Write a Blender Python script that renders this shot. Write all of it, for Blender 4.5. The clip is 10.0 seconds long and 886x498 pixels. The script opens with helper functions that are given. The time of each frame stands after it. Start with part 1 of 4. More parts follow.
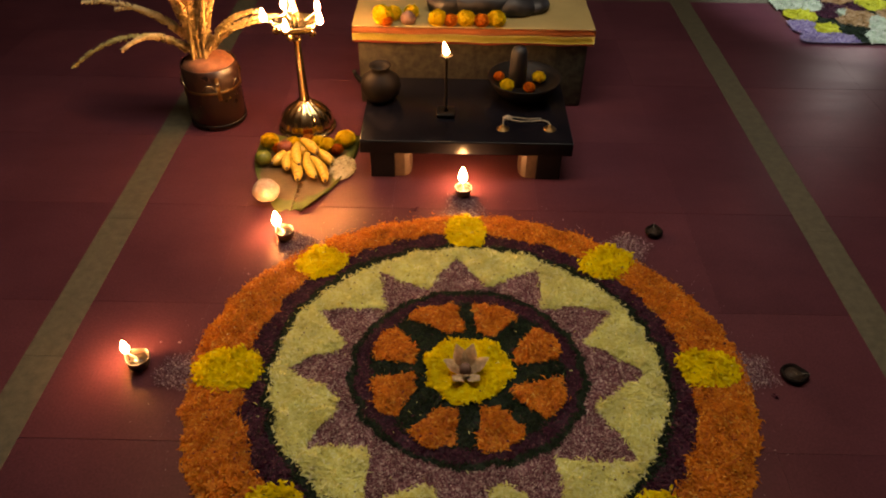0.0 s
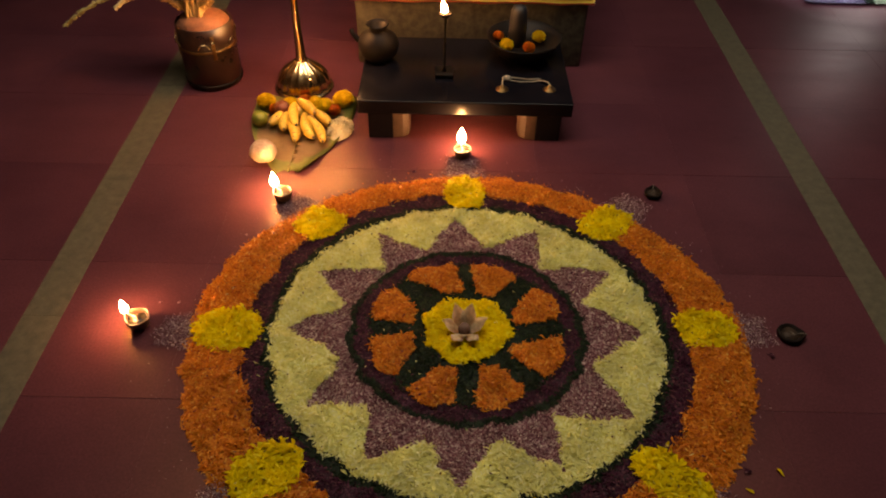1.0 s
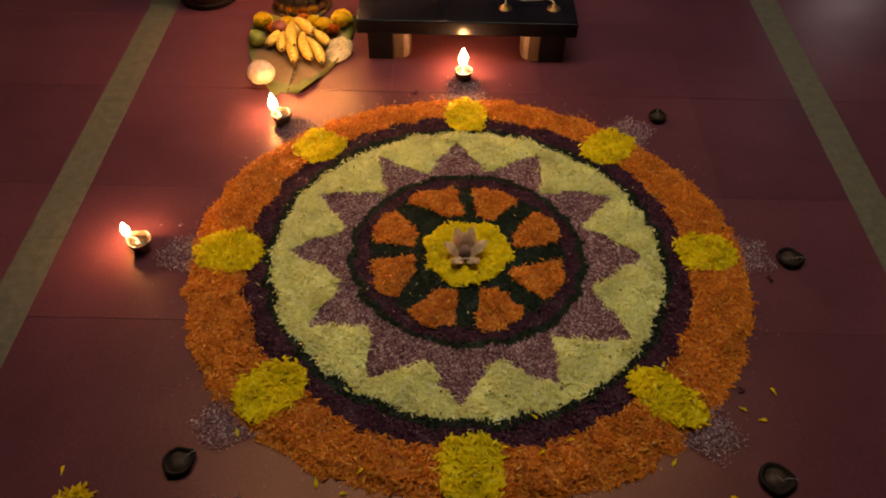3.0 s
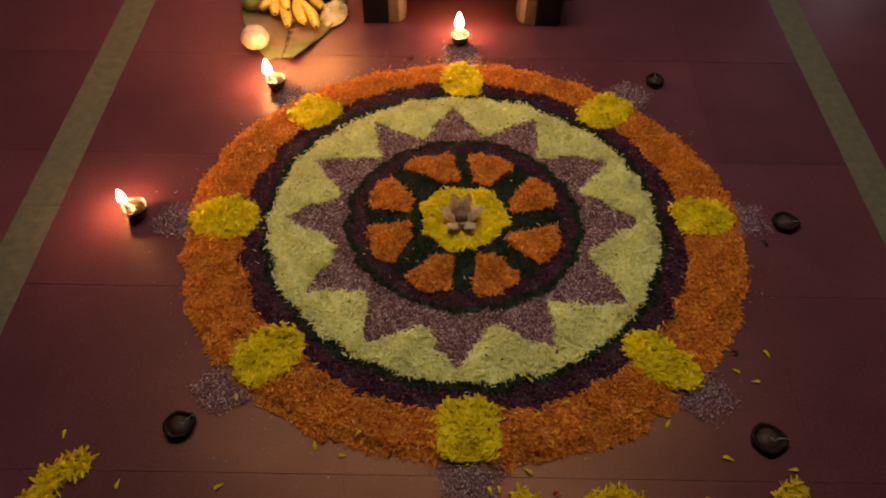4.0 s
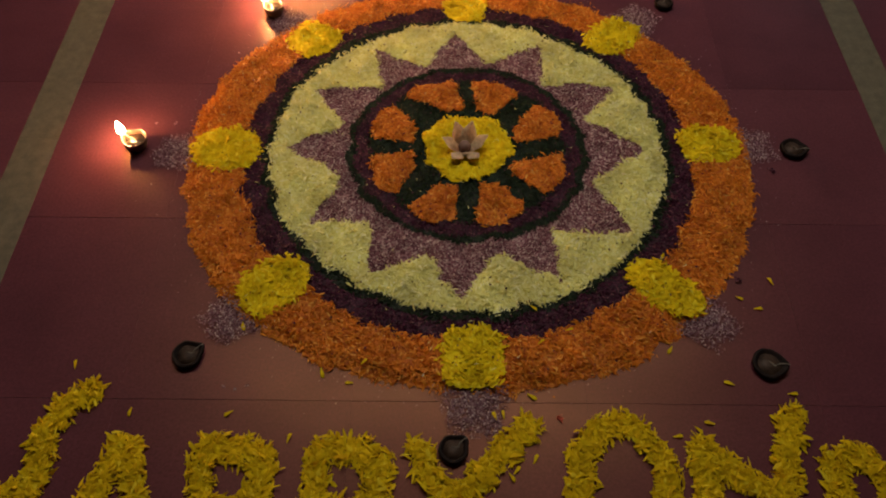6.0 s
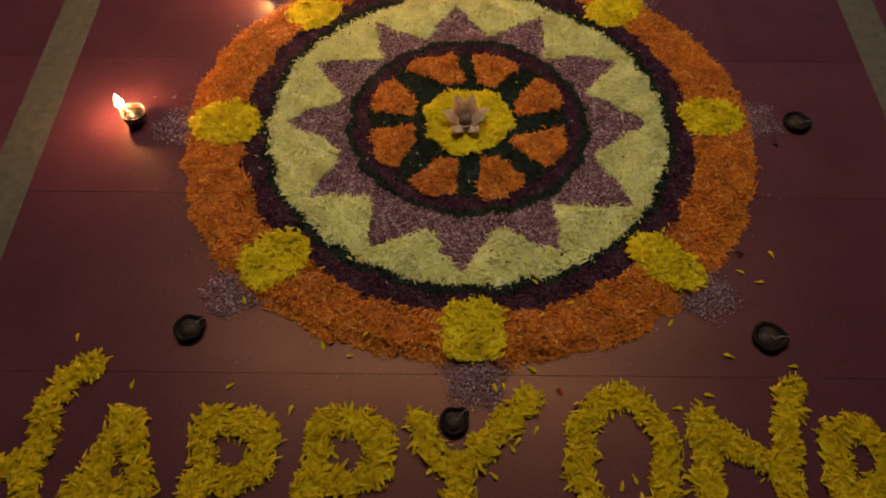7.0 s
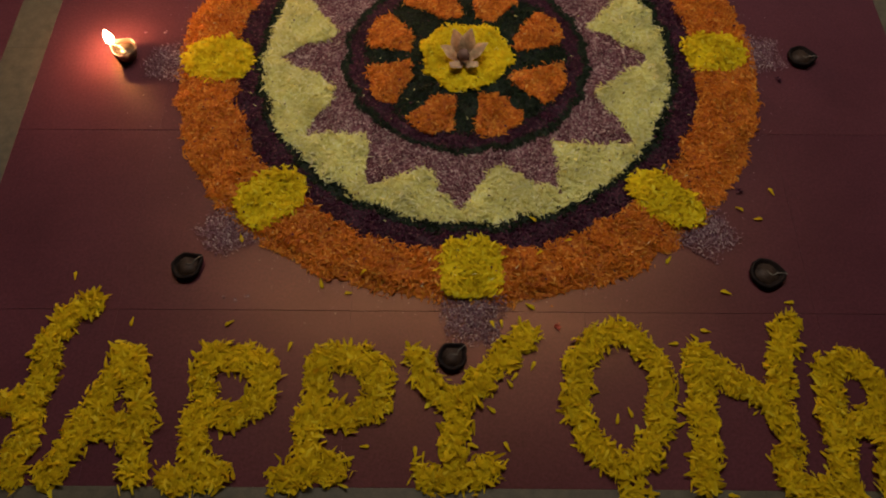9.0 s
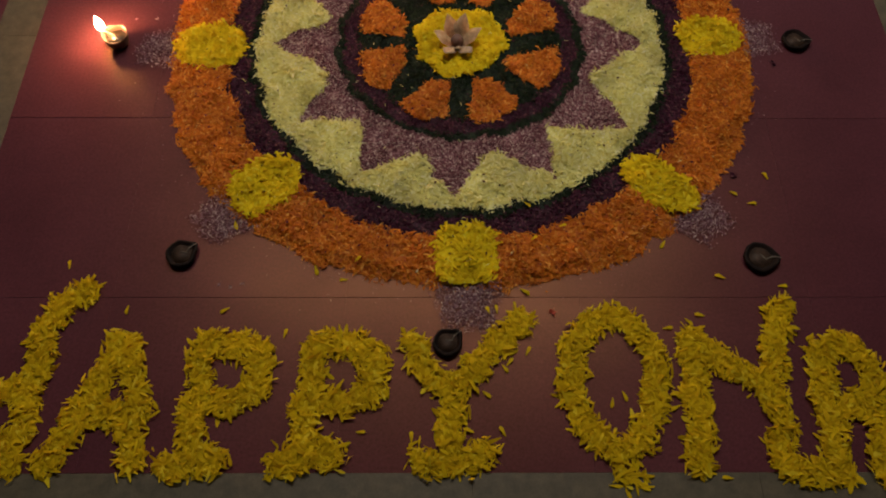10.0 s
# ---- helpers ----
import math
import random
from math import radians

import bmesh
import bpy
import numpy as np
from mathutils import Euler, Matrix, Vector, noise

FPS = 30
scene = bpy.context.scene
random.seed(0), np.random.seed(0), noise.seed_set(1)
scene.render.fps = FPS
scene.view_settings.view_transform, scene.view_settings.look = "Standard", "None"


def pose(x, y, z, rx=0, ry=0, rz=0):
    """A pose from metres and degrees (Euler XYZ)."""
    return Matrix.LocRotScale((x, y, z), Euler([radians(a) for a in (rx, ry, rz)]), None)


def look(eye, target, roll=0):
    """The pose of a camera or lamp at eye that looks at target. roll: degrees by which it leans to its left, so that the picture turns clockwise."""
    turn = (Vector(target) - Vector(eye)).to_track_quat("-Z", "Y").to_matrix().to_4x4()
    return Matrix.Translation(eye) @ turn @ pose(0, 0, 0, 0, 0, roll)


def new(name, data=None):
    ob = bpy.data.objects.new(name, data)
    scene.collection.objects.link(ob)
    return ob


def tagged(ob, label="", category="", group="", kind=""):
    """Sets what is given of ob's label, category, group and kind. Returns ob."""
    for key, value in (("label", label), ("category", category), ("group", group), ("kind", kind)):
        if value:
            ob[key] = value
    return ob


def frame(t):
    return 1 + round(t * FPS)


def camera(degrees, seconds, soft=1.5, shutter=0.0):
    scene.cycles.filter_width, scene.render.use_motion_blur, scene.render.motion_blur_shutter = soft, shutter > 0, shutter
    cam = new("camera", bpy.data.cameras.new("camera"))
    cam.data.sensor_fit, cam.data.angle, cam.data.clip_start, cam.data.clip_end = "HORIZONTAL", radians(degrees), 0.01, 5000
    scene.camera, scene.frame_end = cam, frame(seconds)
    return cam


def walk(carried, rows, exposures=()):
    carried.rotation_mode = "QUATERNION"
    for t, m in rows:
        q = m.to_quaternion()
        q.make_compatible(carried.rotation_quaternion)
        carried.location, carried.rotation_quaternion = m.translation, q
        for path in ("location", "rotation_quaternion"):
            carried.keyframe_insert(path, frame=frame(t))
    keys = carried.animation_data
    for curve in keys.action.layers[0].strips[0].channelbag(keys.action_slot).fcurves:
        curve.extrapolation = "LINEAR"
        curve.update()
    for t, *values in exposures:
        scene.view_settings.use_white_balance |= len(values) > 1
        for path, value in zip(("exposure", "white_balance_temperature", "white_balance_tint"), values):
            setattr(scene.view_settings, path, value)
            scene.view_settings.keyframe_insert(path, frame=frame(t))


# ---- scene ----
cam = camera(63.1, 10.0, 1.95)
PATH = [
    (0, (-0.048, -1.289, 1.543), (-0.06, 0.234, 0.247), 0.8),
    (0.5, (-0.055, -1.293, 1.531), (-0.06, 0.194, 0.193), 1.0),
    (1, (-0.053, -1.297, 1.527), (-0.055, 0.164, 0.162), 1.1),
    (1.5, (-0.051, -1.303, 1.518), (-0.057, 0.127, 0.12), 1.0),
    (2, (-0.052, -1.303, 1.517), (-0.051, 0.082, 0.074), 1.2),
    (2.5, (-0.052, -1.302, 1.517), (-0.055, 0.049, 0.042), 1.2),
    (4, (-0.046, -1.314, 1.512), (-0.041, -0.061, -0.047), 1.2),
    (4.5, (-0.044, -1.31, 1.512), (-0.035, -0.086, -0.07), 1.0),
    (5, (-0.044, -1.317, 1.504), (-0.039, -0.123, -0.1), 0.8),
    (5.5, (-0.047, -1.316, 1.503), (-0.047, -0.173, -0.138), 0.6),
    (7, (-0.045, -1.325, 1.493), (-0.05, -0.271, -0.207), 0.3),
    (7.5, (-0.043, -1.33, 1.488), (-0.051, -0.307, -0.23), 0.0),
    (8, (-0.044, -1.331, 1.486), (-0.047, -0.333, -0.247), 0.3),
    (8.5, (-0.047, -1.336, 1.481), (-0.045, -0.38, -0.276), 0.6),
    (9, (-0.043, -1.338, 1.477), (-0.043, -0.414, -0.297), 0.4),
    (9.5, (-0.042, -1.338, 1.477), (-0.032, -0.441, -0.31), 0.9),
    (10, (-0.041, -1.34, 1.477), (-0.029, -0.448, -0.314), 0.7),
]
walk(cam, [(t, look(eye, target, roll)) for t, eye, target, roll in PATH], [(0, -0.08, 6750, 13), (2.5, -0.01, 6380, 12.5), (5, -0.03, 6080, 13), (7.5, -0.03, 5920, 15), (10, 0.03, 5930, 16)])


# ---- world and light ----
world = bpy.data.worlds.new("hall_air")
scene.world = world
world.use_nodes = True
world.node_tree.nodes["Background"].inputs[0].default_value = (0.5, 0.42, 0.6, 1)
world.node_tree.nodes["Background"].inputs[1].default_value = 0.02


def area_lamp(name, eye, target, size, power, colour):
    data = bpy.data.lights.new(name, "AREA")
    data.shape, data.size, data.size_y, data.energy, data.color = "RECTANGLE", size[0], size[1], power, colour
    ob = new(name, data)
    ob.matrix_world = look(eye, target)
    return ob


# the hall's own dim ceiling light, a tube lamp far off, and a cool spot over the second carpet
area_lamp("ceiling_lamp", (0.0, 0.86, 2.90), (0.0, 0.55, 0), (2.6, 0.9), 70, (1.0, 0.87, 0.67))
area_lamp("tube_lamp", (3.35, 4.5, 1.20), (2.45, 2.6, 0), (0.30, 0.60), 3.6, (0.95, 0.92, 0.95))
spot = bpy.data.lights.new("spot_lamp", "SPOT")
spot.energy, spot.color, spot.spot_size, spot.spot_blend, spot.shadow_soft_size = 470, (0.86, 0.95, 1.0), radians(42), 0.5, 0.06
new("spot_lamp", spot).matrix_world = look((2.45, 2.95, 2.95), (2.40, 2.85, 0))

# ---- materials ----


def nodes_of(name):
    m = bpy.data.materials.new(name)
    m.use_nodes = True
    nt = m.node_tree
    return m, nt, nt.nodes["Principled BSDF"]


def ramp(nt, fac, stops):
    r = nt.nodes.new("ShaderNodeValToRGB")
    els = r.color_ramp.elements
    while len(els) < len(stops):
        els.new(0.5)
    for e, (p, c) in zip(els, stops):
        e.position, e.color = p, (*c, 1)
    nt.links.new(fac, r.inputs[0])
    return r.outputs[0]


def noise_out(nt, scale, detail=4.0, rough=0.6, coords="Object"):
    n = nt.nodes.new("ShaderNodeTexNoise")
    n.inputs["Scale"].default_value, n.inputs["Detail"].default_value, n.inputs["Roughness"].default_value = scale, detail, rough
    c = nt.nodes.new("ShaderNodeNewGeometry" if coords == "Position" else "ShaderNodeTexCoord")
    nt.links.new(c.outputs[coords], n.inputs["Vector"])
    return n.outputs["Fac"]


def mixed(nt, a, b, fac, mode="MIX"):
    m = nt.nodes.new("ShaderNodeMix")
    m.data_type, m.blend_type = "RGBA", mode
    if isinstance(fac, float):
        m.inputs[0].default_value = fac
    else:
        nt.links.new(fac, m.inputs[0])
    for socket, v in ((m.inputs[6], a), (m.inputs[7], b)):
        if isinstance(v, tuple):
            socket.default_value = (*v, 1)
        else:
            nt.links.new(v, socket)
    return m.outputs[2]


def bumped(nt, bsdf, height, strength, distance):
    b = nt.nodes.new("ShaderNodeBump")
    b.inputs["Strength"].default_value, b.inputs["Distance"].default_value = strength, distance
    nt.links.new(height, b.inputs["Height"])
    nt.links.new(b.outputs[0], bsdf.inputs["Normal"])


def petal_mat(name, stops, rough=0.55, thin=0.35, spec=0.18):
    """Each petal takes its own shade out of the stops."""
    m, nt, bsdf = nodes_of(name)
    g = nt.nodes.new("ShaderNodeNewGeometry")
    colour = ramp(nt, g.outputs["Random Per Island"], stops)
    wide = ramp(nt, noise_out(nt, 9.0, 3), [(0.3, (0.72, 0.70, 0.68)), (0.7, (1.0, 1.0, 1.0))])
    nt.links.new(mixed(nt, colour, wide, 1.0, "MULTIPLY"), bsdf.inputs["Base Color"])
    bsdf.inputs["Roughness"].default_value = rough
    bsdf.inputs["Specular IOR Level"].default_value = spec
    through_light = nt.nodes.new("ShaderNodeBsdfTranslucent")
    both = nt.nodes.new("ShaderNodeMixShader")
    both.inputs[0].default_value = thin
    nt.links.new(bsdf.inputs["Base Color"].links[0].from_socket, through_light.inputs[0])
    nt.links.new(bsdf.outputs[0], both.inputs[1])
    nt.links.new(through_light.outputs[0], both.inputs[2])
    nt.links.new(both.outputs[0], nt.nodes["Material Output"].inputs[0])
    return m


def surface(name, dark, light, scale=8.0, fine=120.0, rough=0.5, metal=0.0, bump=0.15, depth=0.002, rough_span=0.12, spec=0.5, coords="Object"):
    """A plain real surface: two colours mixed at two scales, with relief and uneven gloss."""
    m, nt, bsdf = nodes_of(name)
    big, small = noise_out(nt, scale, 5, 0.6, coords), noise_out(nt, fine, 3, 0.6, coords)
    colour = ramp(nt, big, [(0.3, dark), (0.7, light)])
    grain = ramp(nt, small, [(0.3, (0.78, 0.78, 0.78)), (0.7, (1.0, 1.0, 1.0))])
    nt.links.new(mixed(nt, colour, grain, 1.0, "MULTIPLY"), bsdf.inputs["Base Color"])
    r = nt.nodes.new("ShaderNodeMapRange")
    r.inputs[3].default_value, r.inputs[4].default_value = rough - rough_span, rough + rough_span
    nt.links.new(big, r.inputs[0])
    nt.links.new(r.outputs[0], bsdf.inputs["Roughness"])
    bsdf.inputs["Metallic"].default_value, bsdf.inputs["Specular IOR Level"].default_value = metal, spec
    bumped(nt, bsdf, small, bump, depth)
    return m


def tile_mat():
    m, nt, bsdf = nodes_of("red_floor_tile")
    info = nt.nodes.new("ShaderNodeObjectInfo")
    base = ramp(nt, info.outputs["Random"], [(0.0, (0.070, 0.0230, 0.0355)), (0.5, (0.081, 0.0264, 0.0398)), (1.0, (0.090, 0.0298, 0.0430))])
    cloud = ramp(nt, noise_out(nt, 2.4, 6, 0.65, "Position"), [(0.3, (0.72, 0.70, 0.72)), (0.7, (1.16, 1.14, 1.10))])
    speck = ramp(nt, noise_out(nt, 160.0, 3, 0.6, "Position"), [(0.32, (0.72, 0.72, 0.74)), (0.72, (1.18, 1.16, 1.14))])
    c = mixed(nt, mixed(nt, base, cloud, 1.0, "MULTIPLY"), speck, 1.0, "MULTIPLY")
    dust = ramp(nt, noise_out(nt, 34.0, 5, 0.7, "Position"), [(0.62, (0, 0, 0)), (0.8, (0.25, 0.25, 0.25))])
    nt.links.new(mixed(nt, c, (0.17, 0.085, 0.065), dust), bsdf.inputs["Base Color"])
    r = nt.nodes.new("ShaderNodeMapRange")
    r.inputs[3].default_value, r.inputs[4].default_value = 0.31, 0.38
    # mop streaks run along the rows of tiles
    place, drawn, wipe = nt.nodes.new("ShaderNodeNewGeometry"), nt.nodes.new("ShaderNodeVectorMath"), nt.nodes.new("ShaderNodeTexNoise")
    drawn.operation = "MULTIPLY"
    drawn.inputs[1].default_value = (1.3, 4.0, 1.0)
    wipe.inputs["Scale"].default_value, wipe.inputs["Detail"].default_value, wipe.inputs["Roughness"].default_value = 1.6, 5.0, 0.62
    nt.links.new(place.outputs["Position"], drawn.inputs[0])
    nt.links.new(drawn.outputs[0], wipe.inputs["Vector"])
    r.inputs[1].default_value, r.inputs[2].default_value = 0.3, 0.7
    nt.links.new(wipe.outputs[0], r.inputs[0])
    nt.links.new(r.outputs[0], bsdf.inputs["Roughness"])
    gloss = nt.nodes.new("ShaderNodeMapRange")
    gloss.inputs[1].default_value, gloss.inputs[2].default_value = 0.3, 0.7
    gloss.inputs[3].default_value, gloss.inputs[4].default_value = 0.47, 0.35
    nt.links.new(wipe.outputs[0], gloss.inputs[0])
    nt.links.new(gloss.outputs[0], bsdf.inputs["Specular IOR Level"])
    bsdf.inputs["Specular Tint"].default_value = (1.0, 0.47, 0.18, 1)
    bumped(nt, bsdf, noise_out(nt, 45.0, 4, 0.6, "Position"), 0.08, 0.002)
    return m


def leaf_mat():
    """A green leaf whose middle is coloured brown for the warm sheen on it, green along the margin."""
    m, nt, bsdf = nodes_of("banana_leaf_with_sheen")
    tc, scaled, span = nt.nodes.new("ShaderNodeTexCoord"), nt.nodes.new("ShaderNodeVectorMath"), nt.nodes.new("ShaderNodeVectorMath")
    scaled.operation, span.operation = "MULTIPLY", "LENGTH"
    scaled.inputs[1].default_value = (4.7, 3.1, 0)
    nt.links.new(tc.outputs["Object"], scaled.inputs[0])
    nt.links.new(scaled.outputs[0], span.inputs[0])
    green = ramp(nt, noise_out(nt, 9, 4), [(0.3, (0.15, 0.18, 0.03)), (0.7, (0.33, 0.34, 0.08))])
    # brown that imitates warm light reflected off the glossy middle
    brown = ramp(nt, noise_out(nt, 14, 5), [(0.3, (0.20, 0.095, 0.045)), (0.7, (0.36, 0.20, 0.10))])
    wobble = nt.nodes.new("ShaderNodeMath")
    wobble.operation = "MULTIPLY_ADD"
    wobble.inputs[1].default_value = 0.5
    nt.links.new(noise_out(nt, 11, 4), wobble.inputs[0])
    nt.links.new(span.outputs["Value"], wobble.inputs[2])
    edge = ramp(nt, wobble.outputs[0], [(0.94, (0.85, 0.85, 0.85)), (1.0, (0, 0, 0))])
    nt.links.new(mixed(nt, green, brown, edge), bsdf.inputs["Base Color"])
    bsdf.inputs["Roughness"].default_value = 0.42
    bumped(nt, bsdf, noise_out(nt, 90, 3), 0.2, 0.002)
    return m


def banana_mat():
    """Ripe skin with dark bruises."""
    m, nt, bsdf = nodes_of("ripe_banana")
    skin = ramp(nt, noise_out(nt, 26, 4), [(0.3, (0.46, 0.27, 0.02)), (0.7, (0.68, 0.46, 0.06))])
    spots = ramp(nt, noise_out(nt, 70, 3, 0.7), [(0.57, (0, 0, 0)), (0.64, (0.9, 0.9, 0.9))])
    nt.links.new(mixed(nt, skin, (0.09, 0.045, 0.015), spots), bsdf.inputs["Base Color"])
    bsdf.inputs["Roughness"].default_value = 0.45
    return m


def flame_mat(name, strength):
    m, nt, bsdf = nodes_of(name)
    e = nt.nodes.new("ShaderNodeEmission")
    e.inputs[0].default_value, e.inputs[1].default_value = (1.0, 0.45, 0.145, 1), strength
    nt.links.new(e.outputs[0], nt.nodes["Material Output"].inputs[0])
    return m


M = {
    "tile": tile_mat(),
    "granite": surface("grey_granite", (0.054, 0.046, 0.026), (0.108, 0.094, 0.056), 34, 190, 0.62, 0, 0.3, 0.001, coords="Position"),
    "grout": surface("grout", (0.075, 0.036, 0.030), (0.115, 0.058, 0.046), 20, 200, 0.9),
    "wall": surface("dark_plaster", (0.10, 0.085, 0.085), (0.14, 0.12, 0.12), 2, 60, 0.9),
    "ceiling": surface("ceiling_paint", (0.20, 0.18, 0.18), (0.26, 0.24, 0.23), 2, 60, 0.9),
    "yellow": petal_mat("yellow_petal", [(0.0, (0.64, 0.44, 0.001)), (0.25, (0.79, 0.575, 0.001)), (0.85, (0.86, 0.67, 0.001)), (1.0, (0.92, 0.78, 0.03))], thin=0.42, spec=0.03),
    "lemon": petal_mat("lemon_petal", [(0.0, (0.70, 0.50, 0.001)), (0.30, (0.86, 0.66, 0.001)), (0.85, (0.91, 0.76, 0.003)), (1.0, (0.93, 0.83, 0.04))], thin=0.38, spec=0.03),
    "orange": petal_mat("orange_petal", [(0.0, (0.40, 0.09, 0.004)), (0.35, (0.66, 0.19, 0.008)), (0.85, (0.78, 0.28, 0.012)), (1.0, (0.88, 0.46, 0.06))], thin=0.34),
    "gold": petal_mat("marigold_petal", [(0.0, (0.84, 0.61, 0.008)), (0.5, (0.90, 0.73, 0.014)), (1.0, (0.93, 0.81, 0.05))], thin=0.5),
    "cream": petal_mat("cream_petal", [(0.0, (0.68, 0.64, 0.16)), (0.25, (0.83, 0.81, 0.27)), (0.8, (0.87, 0.87, 0.38)), (1.0, (0.92, 0.92, 0.55))], thin=0.36, spec=0.12),
    "pink": petal_mat("amaranth_shred", [(0.0, (0.085, 0.025, 0.038)), (0.45, (0.25, 0.095, 0.12)), (0.76, (0.45, 0.25, 0.27)), (1.0, (0.86, 0.70, 0.62))]),
    "purple": petal_mat("mauve_shred", [(0.0, (0.14, 0.06, 0.10)), (0.45, (0.27, 0.14, 0.175)), (0.80, (0.43, 0.28, 0.30)), (1.0, (0.76, 0.63, 0.60))]),
    "maroon": petal_mat("maroon_petal", [(0.0, (0.022, 0.008, 0.016)), (0.5, (0.065, 0.012, 0.034)), (0.9, (0.10, 0.020, 0.050)), (1.0, (0.20, 0.08, 0.09))]),
    "green": petal_mat("chopped_leaf", [(0.0, (0.006, 0.010, 0.006)), (0.6, (0.010, 0.021, 0.008)), (1.0, (0.024, 0.048, 0.014))]),
    "violet": petal_mat("violet_petal", [(0.0, (0.20, 0.15, 0.36)), (0.6, (0.36, 0.30, 0.52)), (1.0, (0.55, 0.50, 0.66))]),
    "lime": petal_mat("lime_petal", [(0.0, (0.50, 0.52, 0.02)), (0.6, (0.70, 0.72, 0.04)), (1.0, (0.80, 0.82, 0.12))]),
    "tan": petal_mat("tan_petal", [(0.0, (0.34, 0.20, 0.08)), (0.6, (0.50, 0.32, 0.14)), (1.0, (0.66, 0.50, 0.30))]),
    "white": petal_mat("white_petal", [(0.0, (0.45, 0.58, 0.42)), (0.6, (0.62, 0.72, 0.56)), (1.0, (0.80, 0.82, 0.74))]),
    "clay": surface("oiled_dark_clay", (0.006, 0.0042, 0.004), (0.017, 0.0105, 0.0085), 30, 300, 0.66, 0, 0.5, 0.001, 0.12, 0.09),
    # same pots as clay, lightened to colour in the flame's light
    "clay_flamelit": surface("flame_lit_brown_clay", (0.045, 0.024, 0.016), (0.105, 0.055, 0.036), 30, 300, 0.40, 0, 0.3, 0.001),
    "oil": surface("lamp_oil", (0.012, 0.009, 0.006), (0.03, 0.022, 0.012), 10, 90, 0.30, 0, 0.0),
    "sludge": surface("spent_lamp_oil", (0.018, 0.011, 0.008), (0.080, 0.050, 0.034), 45, 200, 0.55, spec=0.15),
    "wick": surface("cotton_wick", (0.35, 0.30, 0.24), (0.75, 0.70, 0.60), 60, 400, 0.9),
    "cord": surface("grey_cord", (0.16, 0.13, 0.10), (0.36, 0.31, 0.24), 60, 400, 0.9),
    "char": surface("charred_wick", (0.03, 0.025, 0.02), (0.22, 0.19, 0.15), 90, 400, 0.9),
    "flame": flame_mat("small_flame", 545.0),
    "flame_large": flame_mat("large_flame", 1030.0),
    "brass": surface("polished_brass", (0.52, 0.41, 0.21), (0.70, 0.57, 0.33), 18, 200, 0.22, 1.0, 0.08, 0.0008, 0.08),
    "brass_old": surface("tarnished_brass", (0.16, 0.095, 0.035), (0.34, 0.21, 0.08), 26, 200, 0.38, 0.9, 0.15, 0.001),
    "bronze": surface("dark_bronze", (0.005, 0.004, 0.004), (0.013, 0.009, 0.007), 16, 160, 0.52, 0.05, 0.15, 0.001, 0.12, 0.18),
    "black_wood": surface("black_painted_wood", (0.0035, 0.0035, 0.006), (0.008, 0.0072, 0.0105), 7, 140, 0.24, 0, 0.12, 0.001, 0.08, 0.14),
    # lighter than black_wood: flame light on the inner leg faces, put into colour
    "leg_wood_lit": surface("lit_leg_face_wood", (0.030, 0.019, 0.015), (0.080, 0.052, 0.040), 22, 160, 0.5),
    "jackwood": surface("jack_wood", (0.010, 0.005, 0.0045), (0.042, 0.018, 0.011), 11, 130, 0.30),
    "paddy": surface("paddy_grain", (0.20, 0.075, 0.035), (0.33, 0.14, 0.065), 40, 380, 0.8, 0, 0.8, 0.003),
    "straw": surface("dry_inflorescence", (0.62, 0.45, 0.18), (0.82, 0.65, 0.34), 30, 260, 0.65, 0, 0.4, 0.002),
    "straw_green": surface("green_inflorescence", (0.36, 0.30, 0.08), (0.56, 0.47, 0.17), 20, 260, 0.6),
    "plinth": surface("mottled_grey_stone", (0.007, 0.0065, 0.005), (0.078, 0.072, 0.048), 30, 160, 0.7, 0, 0.4, 0.003),
    "cloth": surface("tan_silk", (0.27, 0.20, 0.075), (0.35, 0.265, 0.105), 6, 500, 0.6, 0, 0.2, 0.001),
    "cloth_orange": surface("orange_border", (0.72, 0.24, 0.09), (0.84, 0.34, 0.14), 12, 500, 0.6),
    "cloth_gold": surface("gold_border", (0.42, 0.30, 0.03), (0.54, 0.41, 0.05), 10, 500, 0.5),
    "cloth_red": surface("red_hem", (0.42, 0.06, 0.03), (0.54, 0.10, 0.05), 12, 500, 0.6),
    "stone": surface("black_stone", (0.008, 0.008, 0.011), (0.024, 0.022, 0.025), 12, 140, 0.5, 0, 0.3, 0.002),
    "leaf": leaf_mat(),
    "midrib": surface("leaf_midrib", (0.22, 0.16, 0.07), (0.30, 0.24, 0.10), 9, 120, 0.45),
    "banana": banana_mat(),
    "banana_tip": surface("banana_tip", (0.03, 0.02, 0.012), (0.09, 0.06, 0.03), 40, 200, 0.8),
    "fruit_pale": surface("pale_fruit", (0.34, 0.22, 0.15), (0.64, 0.48, 0.36), 34, 120, 0.55, 0, 0.15, 0.002),
    "fruit_green": surface("green_lime", (0.06, 0.11, 0.012), (0.28, 0.27, 0.03), 10, 260, 0.4, 0, 0.2, 0.001),
    "fruit_dark": surface("dark_fruit_skin", (0.13, 0.025, 0.015), (0.26, 0.06, 0.025), 14, 160, 0.4),
    "rice": surface("puffed_rice", (0.50, 0.40, 0.20), (0.74, 0.63, 0.38), 50, 300, 0.8),
    "bract": surface("dry_flower_bract", (0.46, 0.30, 0.155), (0.82, 0.62, 0.38), 42, 160, 0.6, 0, 0.25, 0.001),
    "bract_dark": surface("flower_heart", (0.14, 0.07, 0.05), (0.24, 0.13, 0.09), 40, 200, 0.7),
}

# ---- mesh helpers ----
RNG = np.random.default_rng(7)


